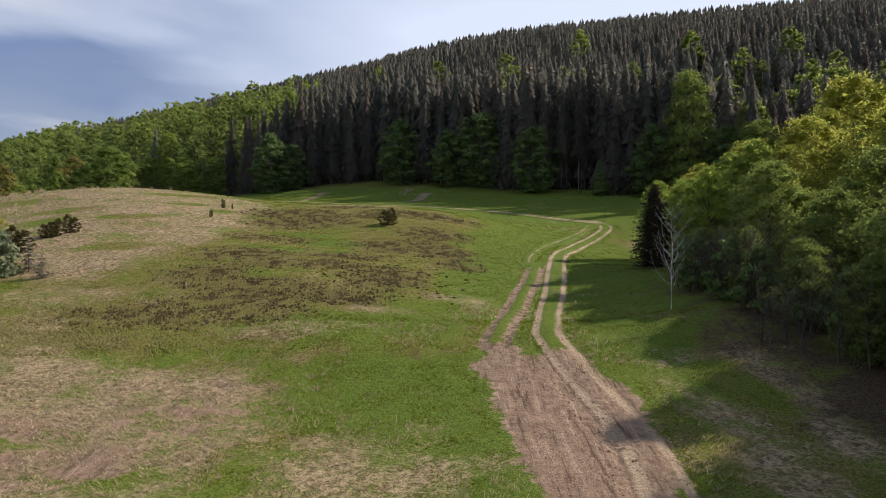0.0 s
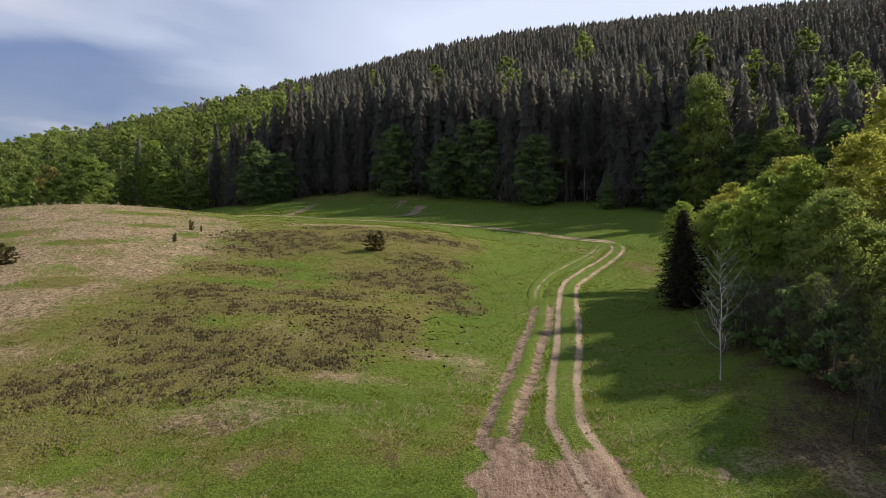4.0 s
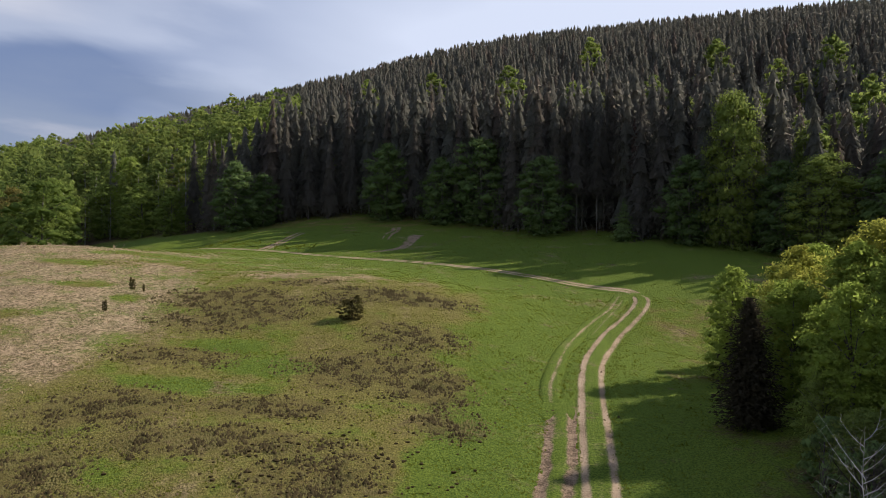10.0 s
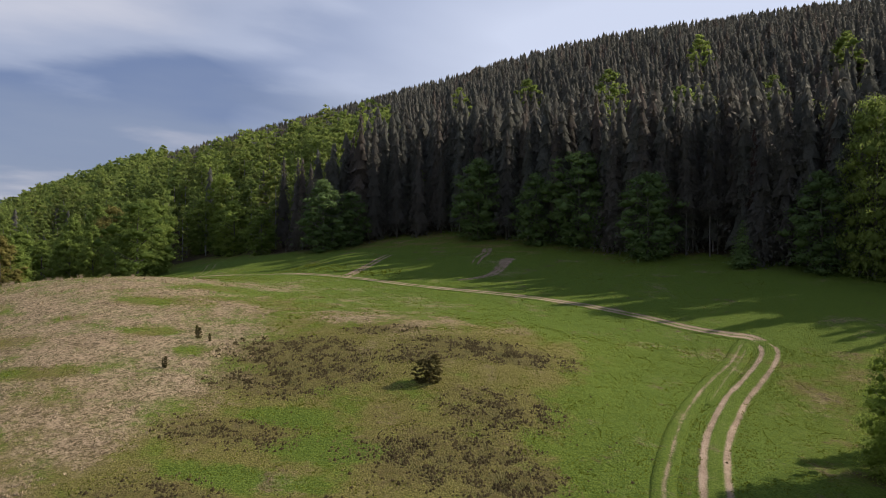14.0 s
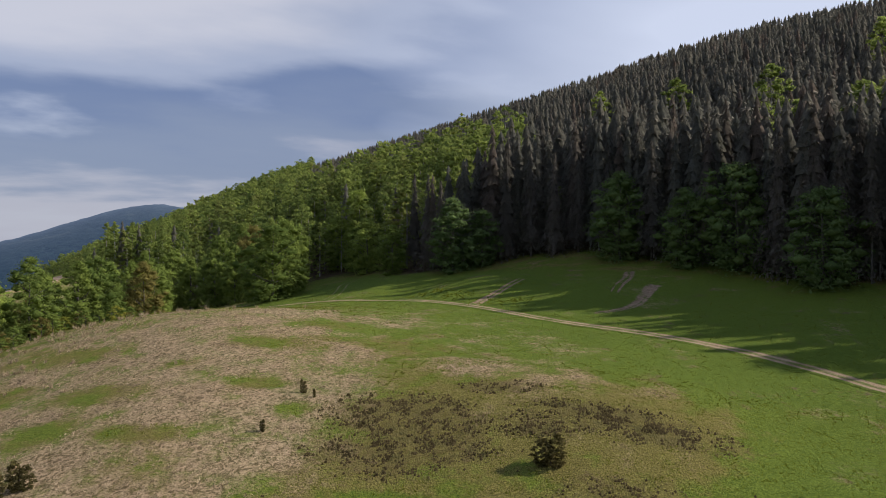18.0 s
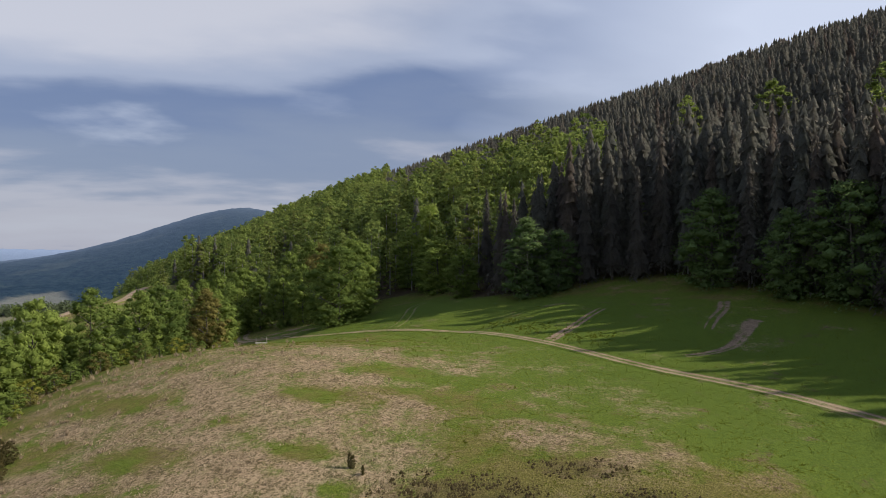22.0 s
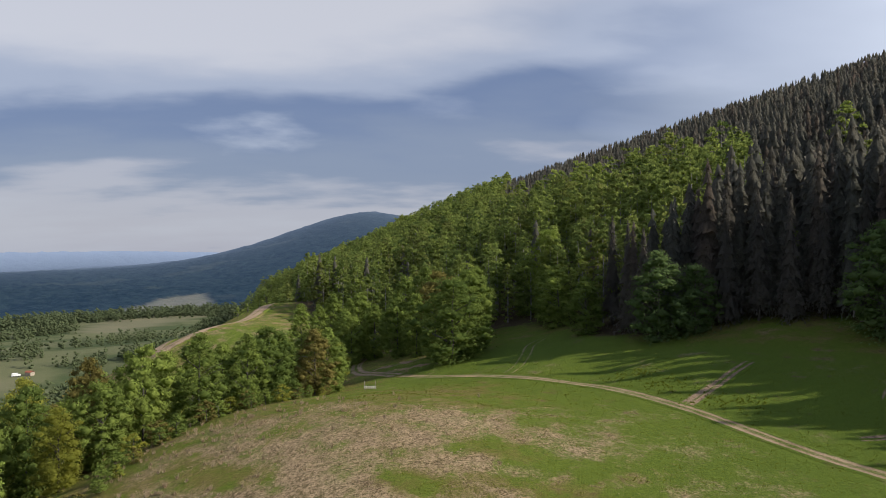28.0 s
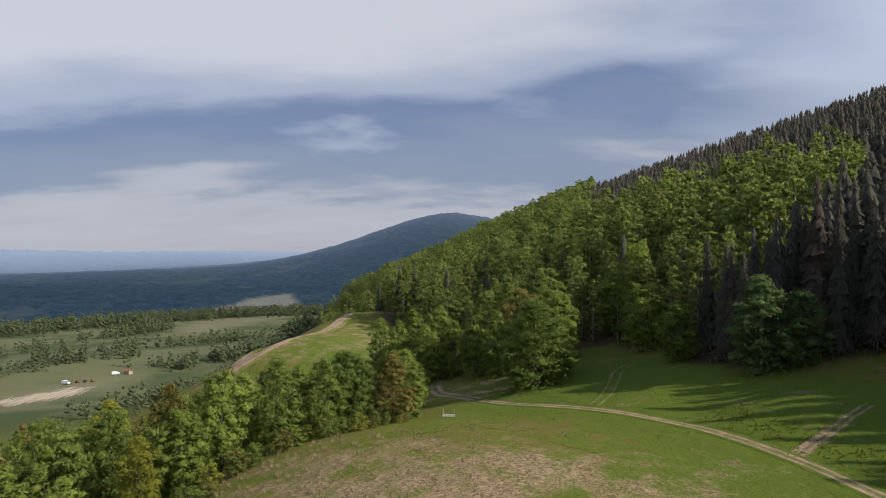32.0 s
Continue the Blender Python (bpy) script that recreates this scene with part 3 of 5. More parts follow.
def tiered_crown(rng, width, levels, per, bits, low=0.08, droop=0.8, shape=0.85, blade=0.5, long=1.9, loose=0.28):
    """Whorls of boughs, each of several sprays that lie along it; droop and shape tell spruce from hornbeam."""
    P, O, S, A = [], [], [], []
    for k in range(levels):
        f = (k + rng.uniform(0, 0.7)) / levels
        z0 = low + (1 - low) * f
        reach = width * (1 - f) ** shape * (0.6 + 0.4 * min(1, f * 5 + 0.2)) + 0.010
        lean = rng.uniform(0.8, 1.2)
        for j in range(max(4, int(per * (1 - 0.5 * f)))):
            a = rng.uniform(0, 6.28)
            l = reach * rng.uniform(0.6, 1.15) * lean
            ca, sa = math.cos(a), math.sin(a)
            for i in range(bits):
                g = (i + 0.75) / bits
                side = rng.normal(0, 0.16) * l
                P.append((ca * l * g - sa * side, sa * l * g + ca * side, z0 - l * droop * g ** 1.3 + rng.normal(0, 0.005)))
                O.append((ca * (0.25 + droop), sa * (0.25 + droop), 0.8))
                A.append((ca, sa, -droop))
                S.append((l / bits * 1.1 + 0.35 * reach) * blade + 0.004)
    P.append((0, 0, 0.975)), O.append((0.9, 0, 0.1)), A.append((0, 0, 1)), S.append(0.012)
    return sprays(np.array(P), np.array(O), np.array(S), rng, loose, long, np.array(A))


def skirts(rng, width, tiers, points, low, shape=0.8, rise=1.0):
    """Tiers of drooping boughs with ragged rims, one above the other, as spruces carry them."""
    V, F = [], []
    for k in range(tiers):
        f = (k + rng.uniform(-0.25, 0.25)) / tiers
        f = max(f, 0.0)
        bot = low + (1 - low) * f
        reach = width * (1 - f) ** shape + 0.012
        n = len(V)
        V.append((rng.normal(0, 0.004), rng.normal(0, 0.004), min(1.0, bot + reach * rise + 0.012)))
        turn = rng.uniform(0, 6.28)
        for j in range(points):
            a = turn + 6.283 * (j + rng.uniform(-0.3, 0.3)) / points
            r = reach * (rng.uniform(0.8, 1.2) if j % 2 else rng.uniform(0.35, 0.62))
            V.append((math.cos(a) * r, math.sin(a) * r, bot + (rng.uniform(-0.015, 0.01) if j % 2 else rng.uniform(0.005, 0.03))))
        F += [(n, n + 1 + j, n + 1 + (j + 1) % points) for j in range(points)]
    return np.array(V), np.array(F)


RNG = np.random.default_rng(11)


def mesh_of(name, vf, mats):
    return tri_mesh(name, vf[0], vf[1], mats, None, True)


def spruce_trunk():
    return tubes([[(0, 0, -0.03, 0.016), (0, 0, 0.04, 0.012), (0.003, 0, 0.5, 0.007), (0, 0, 0.97, 0.001)]], 6)


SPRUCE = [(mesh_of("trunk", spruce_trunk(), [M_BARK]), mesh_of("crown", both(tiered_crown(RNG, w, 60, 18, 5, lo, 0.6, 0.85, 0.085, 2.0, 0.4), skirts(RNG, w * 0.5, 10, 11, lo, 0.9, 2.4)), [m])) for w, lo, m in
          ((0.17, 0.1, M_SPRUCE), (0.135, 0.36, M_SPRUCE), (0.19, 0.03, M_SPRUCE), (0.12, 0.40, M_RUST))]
SMALLFIR = (mesh_of("trunk", spruce_trunk(), [M_BARK]), mesh_of("crown", tiered_crown(RNG, 0.27, 30, 20, 6, 0.03, 0.3, 0.75, 0.2), [M_DEEP]))
COLUMN = (mesh_of("trunk", spruce_trunk(), [M_BARK]), mesh_of("crown", both(tiered_crown(RNG, 0.24, 70, 40, 5, 0.02, 0.1, 0.45, 0.10, 1.9, 0.6), skirts(RNG, 0.15, 14, 10, 0.03, 0.5, 1.5)), [M_COLUMN]))
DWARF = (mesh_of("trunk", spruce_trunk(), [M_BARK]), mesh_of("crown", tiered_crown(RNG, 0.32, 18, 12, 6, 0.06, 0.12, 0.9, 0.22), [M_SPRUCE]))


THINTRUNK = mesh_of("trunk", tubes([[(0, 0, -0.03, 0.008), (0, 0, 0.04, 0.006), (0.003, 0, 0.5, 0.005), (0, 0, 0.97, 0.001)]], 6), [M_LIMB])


def dressed(limbs, crown, fresh=None, deep=None):
    """A trunk with the same crown in four colours."""
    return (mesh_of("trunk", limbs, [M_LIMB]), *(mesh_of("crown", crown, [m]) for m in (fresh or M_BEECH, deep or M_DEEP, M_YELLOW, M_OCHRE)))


LEAFY = {"B": 1, "D": 2, "Y": 3, "O": 4}
BROAD = [dressed(broad_limbs(RNG, w), broad_crown(RNG, w, n, 56, 0.019, lo, 0.8, be, bl)) for w, n, lo, be, bl in ((0.33, 90, -0.03, 0.46, 0.5), (0.38, 96, -0.03, 0.5, 0.45), (0.29, 84, -0.03, 0.42, 0.6))]
TIER = [dressed(broad_limbs(RNG, w), both(tiered_crown(RNG, w, 30, 22, 5, 0.0, 0.3, sh, 0.075, 1.5), broad_crown(RNG, w * 0.95, 76, 46, 0.017, 0.0, 0.75, 0.42, 0.5))) for w, sh in ((0.40, 0.38), (0.36, 0.44))]
FINE = [dressed(broad_limbs(RNG, w, 9), both(tiered_crown(RNG, w, 44, 24, 6, 0.01, 0.2, sh, 0.055, 1.7), broad_crown(RNG, w * 0.98, 110, 96, 0.0118, 0.0, 0.55, 0.46, bl)), M_FRESH, M_SHADY) for w, sh, bl in ((0.36, 0.34, 0.45), (0.31, 0.42, 0.55))]
SHRUB = [dressed(broad_limbs(RNG, 0.4, 5), broad_crown(RNG, w, 24, 36, 0.045, 0.0, 0.8)) for w in (0.42, 0.5)]
THIN = [dressed(broad_limbs(RNG, w), broad_crown(RNG, w, 44, 40, 0.026, 0.05, 0.9)) for w in (0.30, 0.34)]


def two_lobes(rng):
    """A shrub of two uneven upright lobes."""
    a, b = broad_crown(rng, 0.30, 44, 40, 0.04, -0.05, 0.6, 0.5, 0.45), broad_crown(rng, 0.30, 44, 40, 0.04, -0.05, 0.6, 0.5, 0.45)
    a = (a[0] + (-0.17, 0.02, 0.0), a[1])
    b = (b[0] * (1, 1, 0.84) + (0.2, -0.05, 0.0), b[1])
    return both(a, b, tiered_crown(rng, 0.34, 14, 14, 5, 0.0, -0.1, 0.5, 0.1))


JUNIPER = (mesh_of("trunk", tubes([[(0, 0, -0.05, 0.03), (0, 0, 0.4, 0.018), (0, 0, 0.9, 0.004)]], 5), [M_BARK]), mesh_of("crown", two_lobes(RNG), [M_JUNIPER]))


def plant(name, meshes, x, y, h, label, category="tree", group="", wide=1.0):
    root = new(name)
    root.location = (x, y, height(x, y) - 0.02)
    root.scale = (h * wide, h * wide, h)
    root.rotation_euler = (0, 0, (x * 12.9 + y * 7.7) % 6.283)
    tagged(root, label, category, group)
    part("trunk", meshes[0], root)
    part("crown", meshes[1], root)
    return root


# ---- the ground, one sheet to the horizon ----
def smooth_line(pts, step=0.4):
    p = np.array(pts, float)
    t = np.r_[0, np.cumsum(np.hypot(*np.diff(p, axis=0).T))]
    out = []
    n = len(p)
    for k in range(n - 1):
        p0, p1, p2, p3 = p[max(k - 1, 0)], p[k], p[k + 1], p[min(k + 2, n - 1)]
        m = max(2, int((t[k + 1] - t[k]) / step))
        for j in range(m):
            f = j / m
            out.append(0.5 * (2 * p1 + (p2 - p0) * f + (2 * p0 - 5 * p1 + 4 * p2 - p3) * f * f + (3 * p1 - p0 - 3 * p2 + p3) * f ** 3))
    out.append(p[-1])
    return np.array(out)


def spaced(knots):
    """Grid lines between (position, step) knots, the step growing evenly."""
    out = [knots[0][0]]
    for (a, sa), (b, sb) in zip(knots, knots[1:]):
        p = a
        while p < b:
            f = (p - a) / (b - a)
            p += sa + (sb - sa) * f
            out.append(min(p, b))
    return np.unique(np.array(out))


def zones(x, y):
    """What grows or lies where: the amounts by which the meadow's material goes."""
    dry = np.maximum.reduce([within(x, y, DRY), region(x, y, KNOLL, 7.0), region(x, y, SHELF, 4.0)]) - 0.85 * within(x, y, LAWN)
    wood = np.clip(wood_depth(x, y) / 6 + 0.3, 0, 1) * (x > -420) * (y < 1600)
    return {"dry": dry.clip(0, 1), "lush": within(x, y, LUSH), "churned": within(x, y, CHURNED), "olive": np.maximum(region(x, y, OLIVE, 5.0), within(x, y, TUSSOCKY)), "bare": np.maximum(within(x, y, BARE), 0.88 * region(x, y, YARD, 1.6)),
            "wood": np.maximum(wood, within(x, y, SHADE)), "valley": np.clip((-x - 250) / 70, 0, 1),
            "pale": np.maximum(region(x, y, FIELD, 14.0), within(x, y, ((-650, 310, 60, 16, 116, 0.7), (-445, 215, 45, 14, 120, 0.8), (-700, 380, 60, 12, 116, 0.5))))}


def gap_to(x, y, line):
    d = np.full(len(x), 9.0)
    for q in line:
        d = np.minimum(d, np.hypot(x - q[0], y - q[1]))
    return d


def build_ground():
    xs = spaced(((-4900, 160), (-1500, 60), (-420, 9), (-130, 2.0), (-95, 1.2), (-30, 0.75), (0, 0.6), (28, 0.6), (60, 3), (160, 9), (900, 60), (4900, 300)))
    ys = spaced(((-4900, 300), (-600, 60), (-60, 6), (12, 1.0), (25, 0.5), (60, 0.6), (100, 0.9), (165, 1.4), (215, 3.5), (420, 9), (1500, 40), (4900, 120)))
    X, Y = np.meshgrid(xs, ys)
    x, y = X.ravel(), Y.ravel()
    z = ground(x, y)
    z = z - 40.0 * np.clip((np.hypot(x, y) - 1150.0) / 250.0, 0, 1)
    near = np.exp(-np.maximum(0, np.hypot(x + 25, y - 85) - 95) / 30)
    zone = zones(x, y)
    churned = zone["churned"]
    r = np.random.default_rng(5)
    hum = np.array([noise.noise(Vector((a * 0.55, b * 0.55, 0))) + 0.5 * noise.noise(Vector((a * 1.4, b * 1.4, 3))) if n > 0.05 else 0.0 for a, b, n in zip(x, y, near)])
    gap = np.full(len(x), 9.0)
    close = (near > 0.3) & (x > -95) & (x < 32)
    for _, pts, *_ in TRACKS[:9]:
        gap[close] = np.minimum(gap[close], gap_to(x[close], y[close], smooth_line(pts, 0.7)[4:-4]))
    away = np.clip((gap - 1.6) / 1.5, 0, 1)
    z = z + (near * hum * 0.08 + churned * r.uniform(-0.07, 0.12, len(x)) * near) * away - 0.32 * np.exp(-(gap / 1.06) ** 2)
    nx, ny = len(xs), len(ys)
    i = np.arange(nx * ny).reshape(ny, nx)
    F = np.stack([i[:-1, :-1], i[:-1, 1:], i[1:, 1:], i[1:, :-1]], -1).reshape(-1, 4)
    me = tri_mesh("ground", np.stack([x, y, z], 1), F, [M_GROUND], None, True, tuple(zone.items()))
    return tagged(new("ground", me), "hilly spring meadow of green and dry grass", "ground", kind="structure")


# kind of track, its line, and its ruts: (offset, half width, depth of wear), half breadth, mud, label
TRACKS = (
    ("dirt_track", ((7.0, -12), (7.4, 10), (7.9, 22), (8.4, 29), (8.3, 33.5), (7.65, 38.5), (7.2, 41), (6.8, 43.6), (6.75, 45.6), (7.3, 49.1), (7.95, 53.2), (8.85, 57.6), (10.1, 64), (11.35, 71.1), (13.1, 80.6), (15.3, 89.6), (18.9, 99.2), (22.2, 105), (24.8, 109.4), (25.9, 112.6), (25.2, 115.2)),
     ((-0.78, 0.27, 1.0), (0.78, 0.27, 1.0), (0.0, 0.4, 0.2)), 1.25, 0.0, "two pale worn wheel ruts through the meadow"),
    ("dirt_track", ((26.2, 113), (25.0, 115.6), (22.6, 116.6), (19.0, 118.6), (14.7, 122.2), (10.5, 125.4), (6.6, 128.2), (-2.4, 133), (-14.1, 138.2), (-23.2, 143.4), (-30.6, 147.6), (-38.7, 151.3), (-48.2, 154.8), (-61, 157), (-70, 158), (-78, 159), (-88, 162.5)),
     ((-0.5, 0.3, 0.92), (0.5, 0.3, 0.95), (0.0, 0.4, 0.45)), 1.5, 0.15, "pale worn dirt track along the foot of the bank"),
    ("old_ruts", ((2.7, 40.5), (3.55, 45.3), (4.65, 50.7), (5.85, 55.7), (7.1, 61.5), (8.35, 66.5), (9.45, 72.6), (10.1, 76.0)), ((-0.8, 0.36, 1.3), (0.7, 0.34, 1.3)), 1.3, 1.0, "two dark muddy ruts beside the main track"),
    ("field_path", ((9.2, 75), (9.6, 79), (10.6, 83.5), (13.2, 92.4), (17.4, 102.6), (21.0, 108.7), (23.2, 113.1), (24.4, 115)), ((0.0, 0.2, 0.62),), 0.8, 0.3, "thin worn path that leaves the track"),
    ("field_path", ((16.5, 98), (19.6, 104.6), (22.2, 109.4), (24, 113.4)), ((0.0, 0.18, 0.5),), 0.7, 0.35, "faint second path beside the track"),
    ("bank_path", ((-30.4, 147.6), (-29.8, 151), (-29, 155), (-27.6, 161), (-26.3, 167)), ((-0.45, 0.4, 1.05), (0.5, 0.36, 1.0)), 1.4, 0.7, "short worn track up the grassy bank"),
    ("bank_scar", ((-12.6, 143.6), (-9.0, 145.6), (-6.6, 149), (-5.2, 154), (-4.2, 159), (-3.2, 163)), ((0.0, 0.6, 1.1), (0.8, 0.34, 0.8)), 1.7, 0.7, "bare red earth scar on the grassy bank"),
    ("bank_scar", ((-9.4, 154), (-8.8, 160), (-8.2, 167), (-8.6, 173)), ((-0.5, 0.3, 0.9), (0.5, 0.34, 1.0)), 1.3, 0.7, "bare red earth scar on the grassy bank"),
    ("bank_tracks", ((-62, 158), (-63, 164), (-66, 172), (-70, 182), (-70, 192)), ((-0.8, 0.3, 0.5), (0.8, 0.3, 0.5)), 1.6, 0.2, "faint wheel marks over the green bank"),
    ("valley_track", ((-88, 162.5), (-98, 168), (-107, 173), (-116, 181), (-121, 189), (-120, 196), (-116, 204)), ((-0.8, 0.6, 1.0), (0.8, 0.6, 1.0)), 2.2, 0.4, "earth track that bends below the trees"),
    ("spur_track", ((-182, 168), (-182, 176), (-183, 186), (-188, 200), (-198, 217), (-214, 239), (-228, 256)), ((-1.1, 1.1, 1.3), (1.1, 1.1, 1.3)), 3.4, 0.0, "pale earth track along a grassy spur"),
    ("spur_track", ((-184, 171), (-190, 179), (-197, 186), (-206, 195)), ((-0.8, 0.9, 1.2), (0.8, 0.9, 1.2)), 2.6, 0.0, "short pale loop beside the spur track"),
)
build_ground()


# ---- tracks ----
def track(name, pts, ruts, half, mud, label, seed):
    """A worn strip of the meadow, pressed into ruts, whose edges sink into the turf."""
    r = np.random.default_rng(seed)
    line = smooth_line(pts, 0.35)
    d = np.gradient(line, axis=0)
    d /= np.linalg.norm(d, axis=1)[:, None] + 1e-9
    nrm = np.stack([d[:, 1], -d[:, 0]], 1)
    n = len(line)
    u = np.linspace(-half, half, max(9, int(half / 0.075)))
    calm = lambda k, amp: np.convolve(r.normal(0, 1, n + k - 1), np.ones(k) / k, "valid") * amp
    ends = np.clip(np.minimum(np.arange(n), n - 1 - np.arange(n)) / 6.0, 0, 1)
    worn = np.zeros((n, len(u)))
    for off, w, amount in ruts:
        wide = (w * (1 + calm(9, 0.2)) * np.linspace(*({"bank_scar": (0.35, 1.7), "bank_path": (1.25, 0.5)}.get(name, (1, 1))), n))[:, None]
        worn = np.maximum(worn, (amount * (1 + calm(25, 0.35 + 0.3 * mud)) * ends)[:, None] * np.exp(-((u[None] - off - calm(31, 0.22)[:, None]) / wide) ** 2))
    q = line[:, None, :] + nrm[:, None, :] * u[None, :, None]
    x, y = q[..., 0].ravel(), q[..., 1].ravel()
    rim = np.abs(u) / half
    proud = {"spur_track": 0.5, "valley_track": 0.1}.get(name, 0.035)
    z = ground(x, y) + (proud - (0.095 + proud) * rim[None] ** 5 - (0.07 + 0.03 * mud) * worn + r.normal(0, 0.006, worn.shape)).ravel() - 0.08 * np.repeat(1 - ends, len(u))
    zone = zones(x, y)
    worn = worn * (1 + (0.2 + 0.6 * mud) * np.array([noise.noise(Vector((a * 0.9, b * 0.9, 8))) + 0.5 * noise.noise(Vector((a * 3.1, b * 3.1, 1))) for a, b in zip(x, y)]).reshape(worn.shape))
    i = np.arange(n * len(u)).reshape(n, len(u))
    F = np.stack([i[:-1, :-1], i[:-1, 1:], i[1:, 1:], i[1:, :-1]], -1).reshape(-1, 4)
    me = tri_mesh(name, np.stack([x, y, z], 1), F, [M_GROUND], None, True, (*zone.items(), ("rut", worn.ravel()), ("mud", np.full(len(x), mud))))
    return tagged(new(name, me), label, "dirt track", kind="structure")


for k, (name, pts, ruts, half, mud, label) in enumerate(TRACKS):
    track(name, pts, ruts, half, mud, label, 3 + 5 * k)

# ---- woods ----
EDGE = ((58, 131, 16.0, "D"), (54, 135, 14.6, "T"), (49, 141, 26.0, "D"), (43, 145, 15.0, "T"), (40, 150, 28.0, "S"), (37, 152, 27.0, "S"), (33, 149, 7.7, "F"), (34.4, 158, 22.4, "L"),
        (31.8, 159.5, 23.0, "L"), (30.2, 158, 21.0, "L"), (28, 161, 23.0, "L"), (26.6, 159.4, 22.0, "L"), (24.2, 162, 21.6, "L"), (22.8, 160.6, 20.5, "L"), (20, 158, 15.0, "T"), (15, 165, 25.1, "S"), (9, 170, 18.2, "T"), (1, 173, 13.9, "T"), (-5, 179, 22.6, "S"), (-11, 181, 16.8, "T"),
        (-20, 189, 20.4, "S"), (-25, 189, 21.2, "S"), (-30, 189, 22.6, "S"), (-35, 188, 23.0, "S"), (-39, 183, 12.0, "T"), (-44, 179, 15.2, "T"), (-48, 183, 19.1, "S"), (-52, 186, 20.6, "S"),
        (-58, 193, 21.7, "S"), (-61, 187, 11.0, "B"), (-67, 203, 19.4, "S"), (-73, 199, 13.4, "B"), (-83, 214, 21.2, "B"), (-92, 220, 15.0, "B"), (-79, 207, 12, "B"), (37, 157, 21, "R"), (29, 166, 22, "R"),
        (5, 178, 21, "S"), (-14, 188, 22, "S"), (45, 152, 28, "S"), (60, 138, 20, "D"), (66, 126, 17, "T"), (74, 119, 18, "D"), (26, 164, 26, "S"), (19, 166, 27, "S"), (11, 175, 27, "S"), (4, 180, 26, "S"), (-8, 186, 26, "S"), (33, 162, 27, "S"))
for k, (x, y, h, kind) in enumerate(EDGE):
    if kind in "SLR":
        j = {"S": (k % 2) * 2, "L": 1, "R": 3}[kind]
        plant("spruce_tree", SPRUCE[j] if kind == "S" else (THINTRUNK, SPRUCE[j][1]), x, y, h, {"S": "tall dark spruce at the edge of the wood", "L": "tall spruce with a bare lower trunk", "R": "dying reddish-brown spruce with a bare trunk"}[kind], "tree", "spruces at the wood edge")
    elif kind == "F":
        plant("small_fir", SMALLFIR, x, y, h, "small dark fir standing before the wood", "tree", wide=1.2)
    elif kind == "T":
        plant("hornbeam_tree", TIER[k % 2][0:3:2], x, y, h, "dark green hornbeam leafy down to the ground", "tree", "broadleaf trees at the wood edge", 1.12)
    else:
        f = FINE[k % 2] if h > 15 else TIER[k % 2]
        plant("broadleaf_tree", (f[0], f[LEAFY[kind]]), x, y, h, "leafy green beech at the foot of the wood", "tree", "broadleaf trees at the wood edge", 1.15 if h < 20 else 0.68)

# several southern and eastern trees stay unseen, placed only for the shade they cast
GROVE = ((25.5, 84, 9.6, "B", 1), (24.4, 65, 9.4, "B", 1), (26, 56.5, 9.6, "D", 0), (26.5, 48, 8.2, "D", 0), (28.4, 40.2, 13.2, "D", 1), (29, 33, 12.5, "D", 0), (30, 25, 12.5, "D", 1),
         (31, 17, 12.5, "D", 0), (29.5, 73, 11.0, "B", 1), (33.5, 65, 13.2, "Y", 0), (38.5, 71, 15.0, "Y", 1), (44, 76, 19.5, "Y", 0), (37, 51, 10.5, "Y", 1), (44, 66, 17.2, "Y", 1), (38, 42, 15, "B", 0),
         (40, 34, 14.5, "Y", 1), (41, 24, 15, "D", 0), (29.5, 81, 11.0, "Y", 1), (47, 48, 17, "D", 1), (34, 87, 11, "B", 0), (33, 8, 16, "D", 0), (27.5, 27, 14.5, "D", 1), (25.5, 19, 14.5, "D", 0), (25, 11, 15, "D", 1), (32, 32, 17, "D", 0), (30, 15, 17, "D", 1), (36, 36, 18, "B", 0), (28, 2, 16, "D", 0), (45, 88, 13, "D", 1), (21.6, 59, 4.6, "D", 0), (22.3, 51.5, 5.4, "D", 1), (23, 45, 5.6, "D", 0), (23.8, 39, 6.2, "D", 1), (24.6, 33, 7, "D", 0), (22.6, 64.5, 5, "D", 1), (28, 90, 6.0, "B", 1), (27.6, 78, 8.2, "B", 0), (30.0, 61.5, 10.6, "Y", 1), (32.5, 52.5, 10.5, "D", 0), (32.0, 45, 10.5, "B", 1), (33.5, 38, 12, "B", 0), (35, 29, 13, "D", 1), (36, 20, 13, "D", 0), (29.6, 67, 11.5, "B", 1), (25.6, 74, 8.6, "B", 0), (27, 77, 9.5, "Y", 1), (32.5, 75, 12.4, "Y", 0))
for x, y, h, kind, v in GROVE:
    f = BROAD[v] if x > 33 and y < 50 else FINE[v]
    lab = {"B": "fresh green broadleaf tree in the grove", "D": "dense dark green hornbeam in the grove", "Y": "young yellow-green birch behind the grove"}[kind]
    plant("broadleaf_tree", (f[0], f[LEAFY[kind]]), x, y, h, lab, "tree", "grove beside the track", 1.05)
for k, (x, y, h) in enumerate(((20.5, 60.5, 4.0), (20.2, 56.0, 4.4), (20.6, 51.4, 4.8), (21.2, 47.6, 4.6), (22.6, 44.6, 4.4), (23.9, 41.2, 4.8), (25.2, 37.6, 5.0), (26.4, 33.6, 5.0))):
    plant("understory_shrub", (SHRUB[k % 2][0], SHRUB[k % 2][2]), x, y, h, "dark leafy shrub at the foot of the grove", "shrub", "shrubs under the grove", 0.9)
